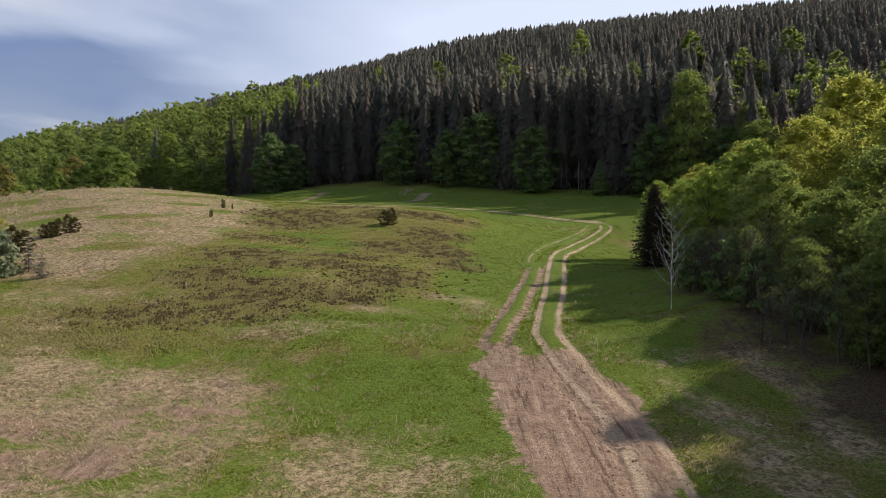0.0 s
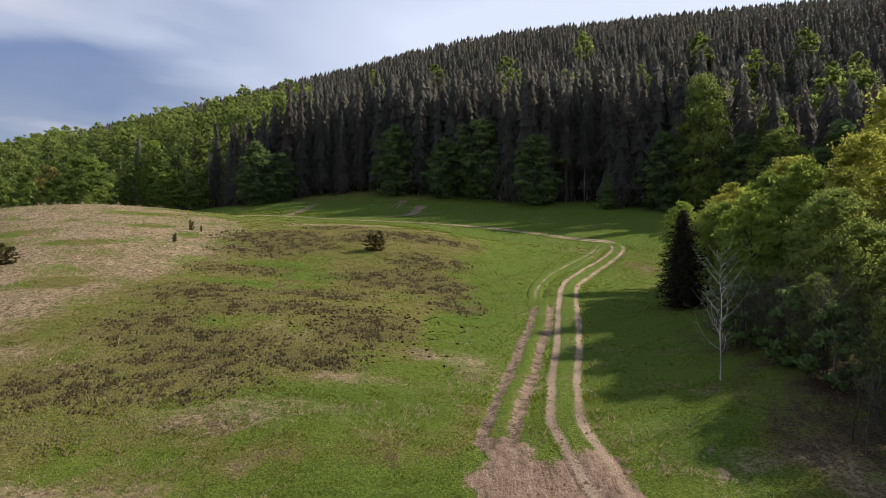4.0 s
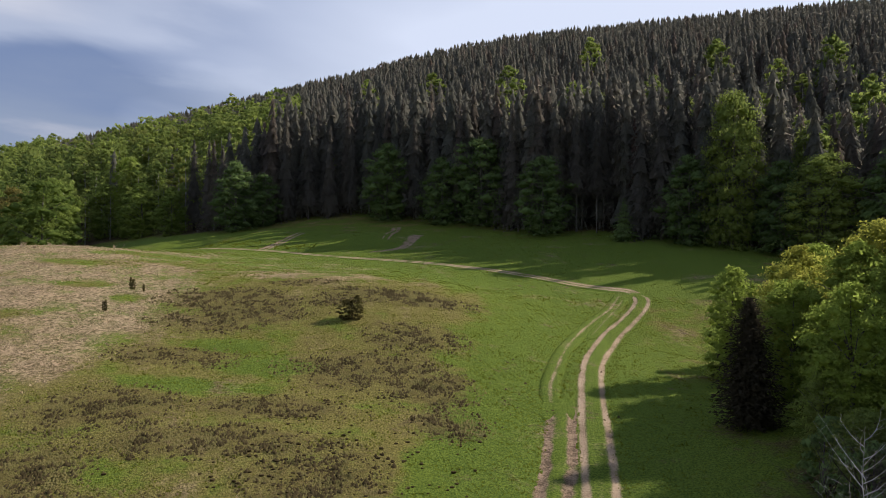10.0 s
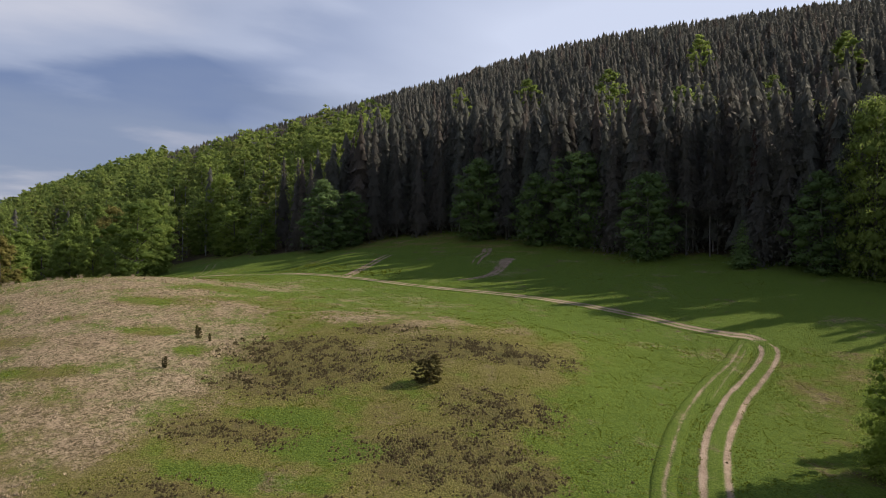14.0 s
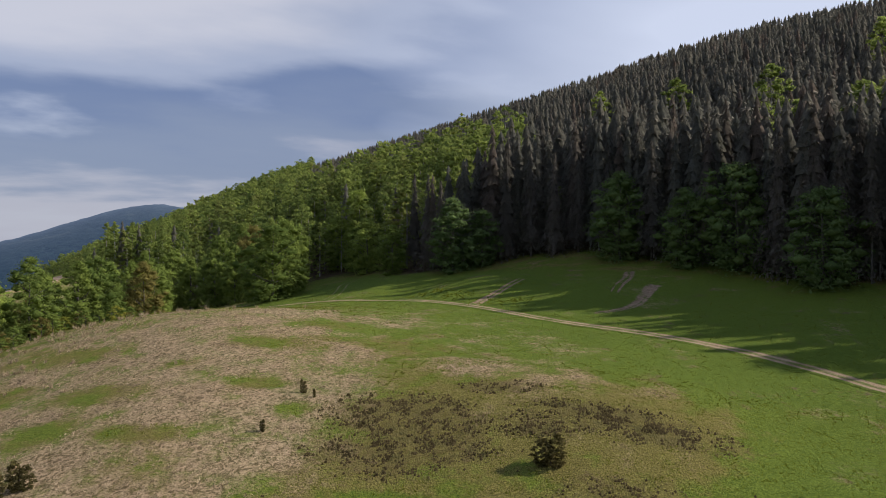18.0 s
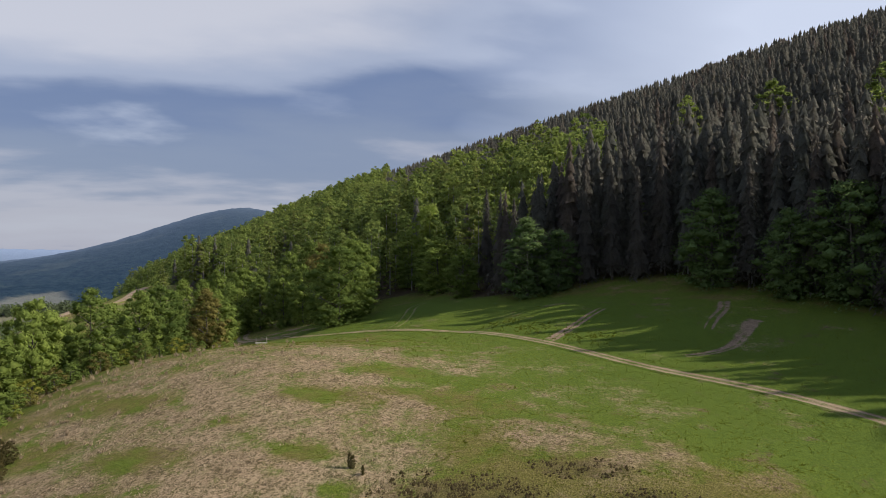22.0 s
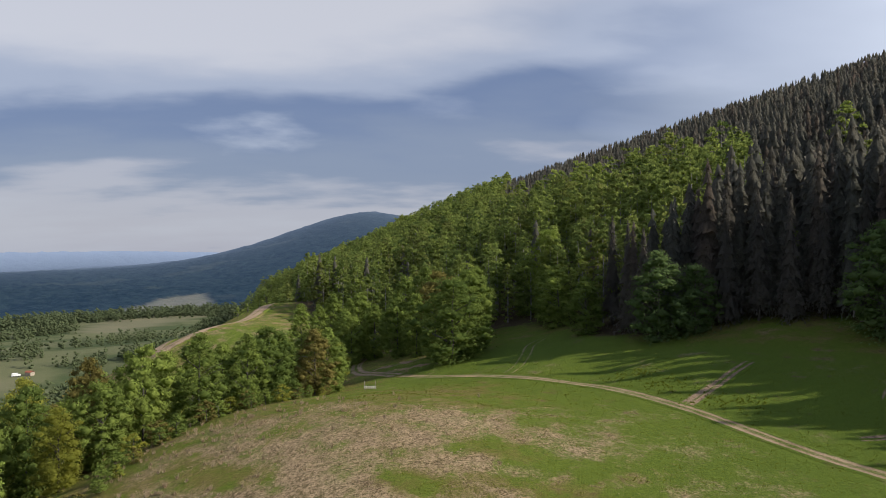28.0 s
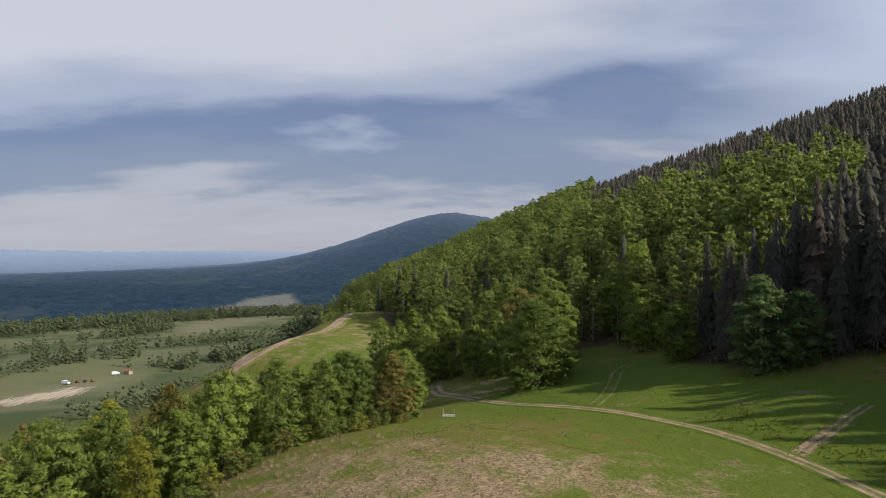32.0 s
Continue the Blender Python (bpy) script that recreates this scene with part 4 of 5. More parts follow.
plant("dark_fir", COLUMN, 20.9, 70.0, 8.2, "dense dark column-shaped fir at the corner of the grove", "tree", wide=1.12)
plant("spruce_tree", SPRUCE[0], 41, 54, 16.5, "dark spruce among the yellow-green trees", "tree", wide=1.2)

STRIP = ((-81.5, 171, 16.5), (-84, 181, 17.0), (-93, 181, 13.5), (-101, 185, 14), (-109, 188, 14), (-118, 190, 13.5), (-126, 188, 13), (-93, 190, 16), (-134, 187, 15), (-143, 189, 14), (-127, 194, 16), (-138, 196, 16), (-121, 185, 12), (-101, 194, 18), (-110, 200, 20), (-122, 207, 18), (-131, 198, 13), (-137, 206, 15), (-118, 213, 18), (-99, 205, 17), (-92, 197, 15),
         (-88, 141, 11.0), (-91, 147, 10.5), (-96, 152, 12), (-103, 158, 12), (-92, 135, 12.5), (-90, 129, 11.5), (-92, 122, 13), (-95, 115, 14), (-98, 109, 15.5), (-100, 102, 16), (-99, 95, 15.5), (-100, 132, 13), (-104, 124, 14.5), (-107, 115, 15.5),
         (-110, 106, 19), (-109, 97, 19), (-106, 88, 18), (-116, 128, 17), (-119, 118, 18), (-122, 107, 19), (-119, 96, 19), (-131, 124, 18), (-134, 112, 19), (-132, 100, 19), (-113, 140, 15),
         (-128, 138, 16), (-145, 134, 16), (-147, 120, 18), (-93, 86, 14), (-89, 78, 12.5), (-103, 78, 16), (-118, 84, 18), (-147, 106, 18), (-143, 92, 18), (-98, 143, 11), (-104, 135, 14),
         (-90, 101, 10), (-93, 108, 11), (-88, 92, 9), (-158, 126, 16), (-160, 110, 17), (-130, 86, 18), (-96, 70, 14), (-112, 70, 16))
FILL = np.random.default_rng(77)
STRIP = list(STRIP) + [(x + FILL.uniform(-2.5, 2.5), y + FILL.uniform(-2.5, 2.5), FILL.uniform(12, 16)) for x in range(-168, -94, 13) for y in range(66, 156, 13)
                       if all(math.hypot(x - q[0], y - q[1]) > 5.5 for q in STRIP)]
for k, (x, y, h) in enumerate(STRIP):
    h *= 0.86 if x < -112 and y < 145 else 0.95 if y < 140 and x < -98 else 1.0
    kind = "B" if k < 8 else "O" if k % 8 == 5 else "Y" if k % 11 == 2 else "B"
    b = (THIN[k % 2] if k > 58 else TIER[k % 2] if k % 3 == 0 else BROAD[k % 3])
    lab = "budding ochre broadleaf tree on the slope below the knoll" if kind == "O" else "yellow-green young tree on the slope below the knoll" if kind == "Y" else "bright green broadleaf tree on the slope below the knoll"
    plant("broadleaf_tree", (b[0], b[LEAFY[kind]]), x, y, h, lab, "tree", "trees below the knoll", 1.3 if k == 0 else 1.0 if h < 14 else 0.85)


SHRUBS = np.random.default_rng(41)
for k in range(34):
    f = k / 33
    x, y = -78.5 - 9.5 * f + 3.2 * math.sin(f * 9) + SHRUBS.normal(0, 1.0), 84 + 60 * f + SHRUBS.normal(0, 1.0)
    b = SHRUB[k % 2]
    plant("edge_shrub", (b[0], b[(1, 3, 1, 4)[k % 4]]), x, y, SHRUBS.uniform(1.2, 3.4), "low leafy shrub where the meadow meets the trees", "shrub", "shrubs at the meadow's edge", 1.2)


def woods():
    """The wood on the hill, far trees joined into two masses."""
    r = np.random.default_rng(21)
    farS = [both(tiered_crown(r, 0.150 + 0.012 * k, 11, 6, 1, 0.3, 0.7, 0.75, 0.12, 1.9, 0.45), skirts(r, 0.088 + 0.009 * k, 5, 9, 0.25, 0.75, 2.6)) for k in range(6)]
    lowS = [both(tiered_crown(r, 0.150 + 0.012 * k, 19, 8, 1, 0.25, 0.7, 0.75, 0.095, 2.0, 0.45), skirts(r, 0.088 + 0.009 * k, 7, 9, 0.25, 0.75, 2.6)) for k in range(6)]
    midS = [both(tiered_crown(r, 0.158 + 0.012 * k, 30, 10, 1, 0.15, 0.7, 0.78, 0.085, 2.0, 0.45), skirts(r, 0.090 + 0.009 * k, 9, 10, 0.15, 0.78, 2.4)) for k in range(6)]
    finS = [both(tiered_crown(r, 0.158 + 0.012 * k, 46, 13, 2, 0.06, 0.7, 0.8, 0.065, 2.2, 0.45), skirts(r, 0.085 + 0.009 * k, 12, 11, 0.06, 0.8, 2.4)) for k in range(6)]
    farB = [broad_crown(r, 0.135 + 0.017 * k, 22, 12, 0.028, 0.25, 0.7, 0.5, 0.55, 1.2) for k in range(6)]
    lowB = [broad_crown(r, 0.135 + 0.017 * k, 29, 16, 0.024, 0.15, 0.7, 0.48, 0.55, 1.1) for k in range(6)]
    lone = [broad_crown(r, 0.17 + 0.016 * k, 54, 30, 0.018, 0.2, 0.8, 0.5, 0.5) for k in range(6)]
    finB = [broad_crown(r, 0.145 + 0.018 * k, 38, 28, 0.019, 0.03, 0.9, 0.36, 0.7) for k in range(6)]
    stems = []
    out = {"S": ([], [], []), "B": ([], [], [])}
    n = {"S": 0, "B": 0}
    for key, gap in (("S", 3.6), ("B", 5.4)):
        n_all = np.arange(int(800 * 410 / gap ** 2))
        gx, gy = -470 + 800 * (n_all * 0.7548776662 % 1.0) + r.normal(0, 0.22, len(n_all)) * gap, 110 + 410 * (n_all * 0.5698402910 % 1.0) + r.normal(0, 0.22, len(n_all)) * gap
        d = wood_depth(gx, gy)
        keep = (d > (np.where((gx > -14) & (gx < 60), 0.5, 3) if key == "S" else 6)) & (np.abs(gx) < gy * 0.95 + 40) & (gx < gy * 0.64 + 42) & (r.random(len(gx)) > np.clip((d - 120) / 600, 0, 0.35))
        for x, y, dd in zip(gx[keep], gy[keep], d[keep]):
            leafy = (x < -48 - 6 * math.sin(y / 21.0)) and (dd < 95 + 0.25 * (-x - 50) or x < -0.52 * y)
            chance = r.random()
            if key == "S" and (chance > 0.025 if leafy else chance < 0.05):
                continue
            if key == "B" and chance > (0.95 if leafy else (0.09 if dd < 42 else 0.10 if dd < 75 and x > 12 else 0.05 if dd < 75 else 0.05 if dd < 130 and x > 25 else 0.008 if dd < 140 else 0.0)):
                continue
            if key == "B":
                V, F = (lone if not leafy else finB if dd < 18 else lowB if dd < 60 else farB)[r.integers(6)]
                h = r.uniform(13, 22) if dd < 40 else r.uniform(16.5, 25)
            else:
                away = math.hypot(x + 3, y - 50)
                V, F = (finS if dd < 10 else midS if dd < 40 or away < 160 else lowS if away < 280 else farS)[r.integers(6)]
                h = r.uniform(24.5, 31) if dd < 24 and 18 < x < 58 else r.uniform(23, 30) if dd < 22 and -40 < x < 58 else r.uniform(19, 25) if dd < 25 else r.uniform(12.5, 20) if dd < 90 else r.uniform(13, 19.5)
            a = r.uniform(0, 6.28)
            c, s = math.cos(a) * h, math.sin(a) * h
            g = height(x, y)
            W = np.stack([V[:, 0] * c - V[:, 1] * s + x, V[:, 0] * s + V[:, 1] * c + y, V[:, 2] * h + g], 1)
            if dd < (100 if key == "B" else 16):
                stems.append([(x, y, g - 0.3, 0.22), (x + 0.1, y, g + h * 0.45, 0.16), (x, y, g + h * 0.8, 0.06)])
            out[key][0].append(W)
            out[key][1].append(F + n[key])
            out[key][2].append(np.full(len(W), r.random()))
            n[key] += len(W)
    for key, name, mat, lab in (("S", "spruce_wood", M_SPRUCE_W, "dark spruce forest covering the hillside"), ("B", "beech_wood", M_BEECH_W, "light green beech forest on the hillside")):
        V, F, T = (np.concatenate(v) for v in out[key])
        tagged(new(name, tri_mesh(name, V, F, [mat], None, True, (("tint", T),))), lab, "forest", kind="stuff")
    V, F = tubes(stems, 4)
    tagged(new("wood_stems", tri_mesh("wood_stems", V, F, [M_GREYBARK], None, True)), "grey trunks inside the forest edge", "forest", kind="stuff")


woods()

# ---- small trees and shrubs on the meadow ----
plant("juniper_bush", JUNIPER, -7.1, 91.5, 2.3, "dark round juniper bush alone on the meadow", "bush", wide=1.15)
for x, y, h in ((-29.6, 90, 1.0), (-30.4, 97.5, 1.3), (-29.0, 97.0, 0.8)):
    plant("juniper_sapling", JUNIPER, x, y, h, "thin dark juniper sapling in dry grass", "bush", "saplings on the knoll", 0.55)
for x, y, h in ((-43, 76.6, 1.8), (-42.3, 77.2, 2.0), (-41.5, 78.6, 2.1), (-65, 92, 2.6), (-66.2, 90.6, 2.0), (-61.6, 89.2, 2.0), (-45.5, 75, 1.0)):
    plant("juniper_bush", JUNIPER, x, y, h, "low dark juniper bush in dry grass", "bush", "junipers on the slope", 0.95)
plant("small_spruce", DWARF, -34.2, 60.2, 2.6, "small dark spruce on the dry slope", "tree", wide=1.1)
plant("small_spruce", DWARF, -36.7, 62.5, 3.6, "small dark spruce on the dry slope", "tree", wide=0.9)
WILLOW = (JUNIPER[0], mesh_of("crown", broad_crown(RNG, 0.5, 60, 40, 0.05, 0.0), [M_WILLOW]))
plant("willow_bush", WILLOW, -38.6, 61.0, 4.2, "pale grey-green willow bush on the slope", "bush", wide=1.0)
plant("dark_shrub", (JUNIPER[0], JUNIPER[1]), -42.5, 70.5, 2.8, "dark shrub beside the willow bush", "bush", wide=1.0)
plant("young_birch", (FINE[1][0], FINE[1][3]), -45.4, 70.5, 6.0, "young yellow-green birch on the slope", "tree", wide=0.9)


def bare_limbs(rng, height_m, spread, boughs, thick, low=0.2):
    """A leafless tree: a wavering stem, rising boughs and thin twigs."""
    limbs = [[(math.sin(k * 1.7) * 0.05 * k / 4, math.cos(k * 2.3) * 0.05 * k / 4, height_m * k / 8 - 0.1, thick * (1 - k / 8.6)) for k in range(9)]]
    fine = []
    for j in range(boughs):
        z, a = height_m * (low + (0.95 - low) * j / boughs), rng.uniform(0, 6.28)
        l = spread * (1 - 0.62 * (z / height_m - low)) * rng.uniform(0.65, 1.15)
        pts = [(math.cos(a + 0.15 * k) * l * g, math.sin(a + 0.15 * k) * l * g, z + l * (0.45 * g + 0.75 * g * g), thick * 0.36 * (1 - 0.85 * g)) for k, g in enumerate((0, 0.25, 0.5, 0.75, 1.0))]
        limbs.append(pts)
        for m in range(8):
            p, b = pts[1 + m % 4], a + rng.normal(0, 0.9)
            tl = l * rng.uniform(0.25, 0.5)
            fine.append([(p[0], p[1], p[2], thick * 0.1), (p[0] + math.cos(b) * tl * 0.5, p[1] + math.sin(b) * tl * 0.5, p[2] + tl * 0.25, thick * 0.07), (p[0] + math.cos(b) * tl, p[1] + math.sin(b) * tl, p[2] + tl * rng.uniform(0.4, 0.9), thick * 0.03)])
    return tubes(limbs, 6), tubes(fine, 3)


def bare_tree(name, x, y, h, spread, boughs, thick, mat, twig, label, stems=1, low=0.2, seed=3):
    rng = np.random.default_rng(seed)
    root = tagged(new(name), label, "tree" if stems == 1 else "shrub")
    root.location = (x, y, height(x, y))
    for k in range(stems):
        a, b = bare_limbs(rng, h * rng.uniform(0.75, 1.0) if stems > 1 else h, spread, boughs, thick, low)
        off = rng.normal(0, 0.5, 2) if stems > 1 else (0, 0)
        tilt = rng.normal(0, 0.16, 2) if stems > 1 else (0, 0)
        for nm, (V, F), mt in (("trunk", a, mat), ("twig", b, twig)):
            V = V + np.stack([off[0] + V[:, 2] * tilt[0], off[1] + V[:, 2] * tilt[1], V[:, 2] * 0], 1)
            tagged(part(nm, tri_mesh(nm, V, F, [mt], None, True), root), kind="stuff")
    return root


bare_tree("bare_birch", 16.1, 49.8, 7.6, 1.9, 27, 0.045, M_PALEBARK, M_PALEBARK, "leafless pale young birch before the dark grove")
bare_tree("bare_shrub", 20.6, 48.5, 6.0, 2.6, 22, 0.06, M_TWIG, M_TWIG, "leafless brown shrub under the grove", 4, 0.12, 5)
bare_tree("bare_shrub", 22.4, 43.5, 5.2, 2.2, 13, 0.06, M_TWIG, M_TWIG, "leafless brown shrub under the grove", 5, 0.1, 6)
bare_tree("bare_shrub", 20.6, 41, 4.2, 2.0, 13, 0.055, M_TWIG, M_TWIG, "leafless brown shrub under the grove", 5, 0.1, 11)
bare_tree("bare_shrub", 20.4, 53, 5.4, 2.4, 20, 0.055, M_TWIG, M_TWIG, "leafless brown shrub under the grove", 5, 0.1, 12)
bare_tree("bare_shrub", 23, 39, 5.4, 2.0, 13, 0.055, M_TWIG, M_TWIG, "leafless brown shrub under the grove", 5, 0.1, 13)
bare_tree("bare_shrub", 19.9, 56.5, 3.8, 2.0, 13, 0.055, M_TWIG, M_TWIG, "leafless brown shrub under the grove", 5, 0.1, 14)
bare_tree("bare_shrub", 23.2, 47, 6.0, 2.0, 13, 0.055, M_TWIG, M_TWIG, "leafless brown shrub under the grove", 5, 0.1, 15)
bare_tree("bare_shrub", 21.9, 54, 4.6, 1.7, 12, 0.05, M_TWIG, M_TWIG, "leafless brown shrub under the grove", 4, 0.12, 8)


# ---- clods, tussocks and grass ----
def scatter(rng, spots, density, spread=0.62):
    P = []
    for cx, cy, rx, ry, a, *_ in spots:
        n = int(density * rx * ry * 3.1)
        u, v = rng.normal(0, spread, (2, n))
        c, s = math.cos(radians(a)), math.sin(radians(a))
        P.append(np.stack([cx + u * rx * c - v * ry * s, cy + u * rx * s + v * ry * c], 1))
    return np.concatenate(P)


def lumps(name, P, lo, hi, mat, label, rng, flat=0.95):
    n = len(P)
    z = ground(P[:, 0], P[:, 1])
    s = lo + (hi - lo) * rng.uniform(0, 1, n) ** 1.6
    o = np.array(((1, 0, 0), (0.3, 0.95, 0), (-0.8, 0.6, 0), (-0.8, -0.6, 0), (0.3, -0.95, 0), (0.1, 0.05, 1.0)))
    V = o[None] * s[:, None, None] * rng.uniform(0.6, 1.35, (n, 6, 1)) * (1, 1, flat)
    V = V + np.stack([P[:, 0], P[:, 1], z - 0.02], 1)[:, None, :]
    F = np.array(((0, 1, 5), (1, 2, 5), (2, 3, 5), (3, 4, 5), (4, 0, 5)))
    F = (F[None] + 6 * np.arange(n)[:, None, None]).reshape(-1, 3)
    tagged(new(name, tri_mesh(name, V.reshape(-1, 3), F, [mat])), label, "soil", kind="stuff")


def blades(name, P, tall, wide, per, mat, label, rng, lean=0.5, wind=(0, 0)):
    """Tufts of pointed blades."""
    n = len(P) * per
    Q = np.repeat(P, per, 0) + rng.normal(0, 0.06, (n, 2))
    z = ground(Q[:, 0], Q[:, 1])
    h, a = tall * rng.uniform(0.5, 1.3, n), rng.uniform(0, 6.28, n)
    lx, ly = rng.normal(wind[0], lean, n) * h, rng.normal(wind[1], lean, n) * h
    w = wide * rng.uniform(0.6, 1.4, n)
    b = np.stack([Q[:, 0], Q[:, 1], z - 0.02], 1)
    side = np.stack([np.cos(a) * w, np.sin(a) * w, np.zeros(n)], 1)
    V = np.stack([b - side, b + side, b + np.stack([lx, ly, h], 1)], 1).reshape(-1, 3)
    tagged(new(name, tri_mesh(name, V, np.arange(n * 3).reshape(n, 3), [mat])), label, "grass", kind="stuff")


def litter_all():
    r = np.random.default_rng(8)
    P = scatter(r, CHURNED, 48.0, 0.58)
    keep = np.array([noise.noise(Vector((a * 0.75, b * 0.75, 2))) + 0.35 * noise.noise(Vector((a * 2.2, b * 2.2, 9))) > -0.05 for a, b in P])
    keep &= within(P[:, 0], P[:, 1], CHURNED) > 0.12
    lumps("mud_clods", P[keep], 0.05, 0.17, M_CLOD, "dark clods of churned earth in the turf", r, 1.25)
    P = scatter(r, CHURNED, 62.0, 0.66)
    lumps("turf_lumps", P[within(P[:, 0], P[:, 1], CHURNED) > 0.06], 0.04, 0.125, M_TURF, "dry olive lumps of torn turf", r, 1.1)
    P = scatter(r, TUSSOCKY, 46.0, 0.6)
    lumps("turf_lumps", P, 0.05, 0.15, M_TURF, "dark olive tussocks along the foot of the slope", r, 1.0)
    P = np.stack([r.normal(-3, 6, 700), r.normal(79, 7, 700)], 1)
    lumps("scattered_clods", P, 0.04, 0.15, M_CLOD, "small dark clods scattered over the meadow", r, 0.9)
    lumps("earth_crumbs", np.stack([r.uniform(2.8, 9.5, 420), r.uniform(24, 46, 420)], 1), 0.03, 0.10, M_CRUMB, "loose crumbs of bare earth beside the track", r)
    P = np.stack([r.uniform(-86, -22, 12000), r.uniform(58, 130, 12000)], 1)
    P = P[np.array([noise.noise(Vector((a * 0.16, b * 0.16, 1))) > -0.16 for a, b in P])]
    blades("dry_grass", P[zones(P[:, 0], P[:, 1])["dry"] > 0.5], 0.10, 0.035, 4, M_STRAW, "matted dry straw-coloured grass", r, 0.8, (-0.3, -0.2))
    def sward(P):
        zone = zones(P[:, 0], P[:, 1])
        gap = np.full(len(P), 9.0)
        for _, pts, _, half, *_ in TRACKS[:7]:
            gap = np.minimum(gap, gap_to(P[:, 0], P[:, 1], smooth_line(pts, 0.9)) - half * 0.8)
        return P[(zone["bare"] < 0.35) & (zone["churned"] < 0.5) & (zone["dry"] < 0.6) & (zone["wood"] < 0.5) & (gap > 0)]

    blades("green_grass", sward(np.stack([r.uniform(-42, 32, 40000), r.uniform(48, 112, 40000)], 1)), 0.09, 0.035, 3, M_BLADE, "short fresh green meadow grass", r, 0.7)
    blades("green_grass", sward(np.stack([r.uniform(-75, 34, 20000), r.uniform(110, 168, 20000)], 1)), 0.11, 0.05, 2, M_BLADE, "short fresh green meadow grass", r, 0.7)
    blades("green_grass", sward(np.stack([r.uniform(-26, 24, 36000), r.uniform(19, 50, 36000)], 1)), 0.09, 0.024, 3, M_BLADE, "short fresh green meadow grass", r, 0.7)
    P = sward(np.stack([r.uniform(-34, 14, 9000), r.uniform(19, 60, 9000)], 1))
    blades("dry_stalks", P[np.array([noise.noise(Vector((a * 0.2, b * 0.2, 4))) > 0.1 for a, b in P])], 0.24, 0.02, 4, M_STRAW, "pale dead stalks in the green grass", r, 0.7, (0.3, -0.2))
    P = np.stack([r.normal(-16, 6.5, 7000), r.normal(30, 6.5, 7000)], 1)
    blades("dry_grass", P[zones(P[:, 0], P[:, 1])["dry"] > 0.4], 0.14, 0.024, 4, M_STRAW, "matted dry straw-coloured grass", r, 0.9, (-0.3, -0.2))
    P = np.stack([r.normal(-16, 6, 2600), r.normal(30, 6, 2600)], 1)
    lumps("dry_clods", P, 0.03, 0.11, M_CRUMB, "brown crumbs of soil between dry grass", r, 0.6)
    P = np.stack([r.uniform(-86, -22, 9000), r.uniform(58, 130, 9000)], 1)
    P = P[(zones(P[:, 0], P[:, 1])["dry"] > 0.6) & np.array([noise.noise(Vector((a * 0.3, b * 0.3, 6))) + 0.6 * noise.noise(Vector((a * 1.1, b * 1.1, 2))) > 0.1 for a, b in P])]
    blades("dry_tussocks", P, 0.16, 0.04, 9, M_STRAW, "low bleached tussocks of matted dry grass", r, 0.7)
    P = np.concatenate([np.stack([r.normal(a, 2.2, 260), r.normal(b, 1.6, 260)], 1) for a, b in ((-35, 155.5), (-41, 159.5), (-25.5, 151))])[::3]
    blades("tall_grass", P, 0.22, 0.05, 8, M_BLADE, "tall yellow-green tufts of grass on the bank", r, 0.4)
    P = np.stack([r.normal(-70, 9, 160), r.normal(106, 11, 160)], 1)
    blades("pale_tussocks", np.concatenate([P, np.stack([r.normal(-78, 6, 70), r.normal(112, 9, 70)], 1)]), 0.5, 0.035, 24, M_STRAW, "tall pale tussocks of old grass on the knoll", r, 0.35)


litter_all()


def clod_patch():
    """The largest lumps in the patch that lies nearest to the track, one by one."""
    r = np.random.default_rng(14)
    shapes = []
    for k in range(4):
        bm = bmesh.new()
        bmesh.ops.create_icosphere(bm, subdivisions=1, radius=1.0)
        for v in bm.verts:
            v.co *= r.uniform(0.7, 1.2)
            v.co.z *= 0.6
        me = bpy.data.meshes.new("clod")
        bm.to_mesh(me)
        bm.free()
        me.materials.append(M_CLOD)
        shapes.append(me)
    root = tagged(new("clod_patch"), "dark trampled clods of earth in the meadow", "soil")
    root.location = (-4, 60, height(-4, 60))
    for k in range(240):
        x, y = r.normal(-5, 4.2), r.normal(62, 4.0)
        ob = part("clod", shapes[k % 4], root)
        ob.location = (x + 4, y - 60, height(x, y) - root.location[2] + 0.02)
        ob.scale = [r.uniform(0.07, 0.16)] * 3
        ob.rotation_euler = (0, 0, r.uniform(0, 6.28))


clod_patch()


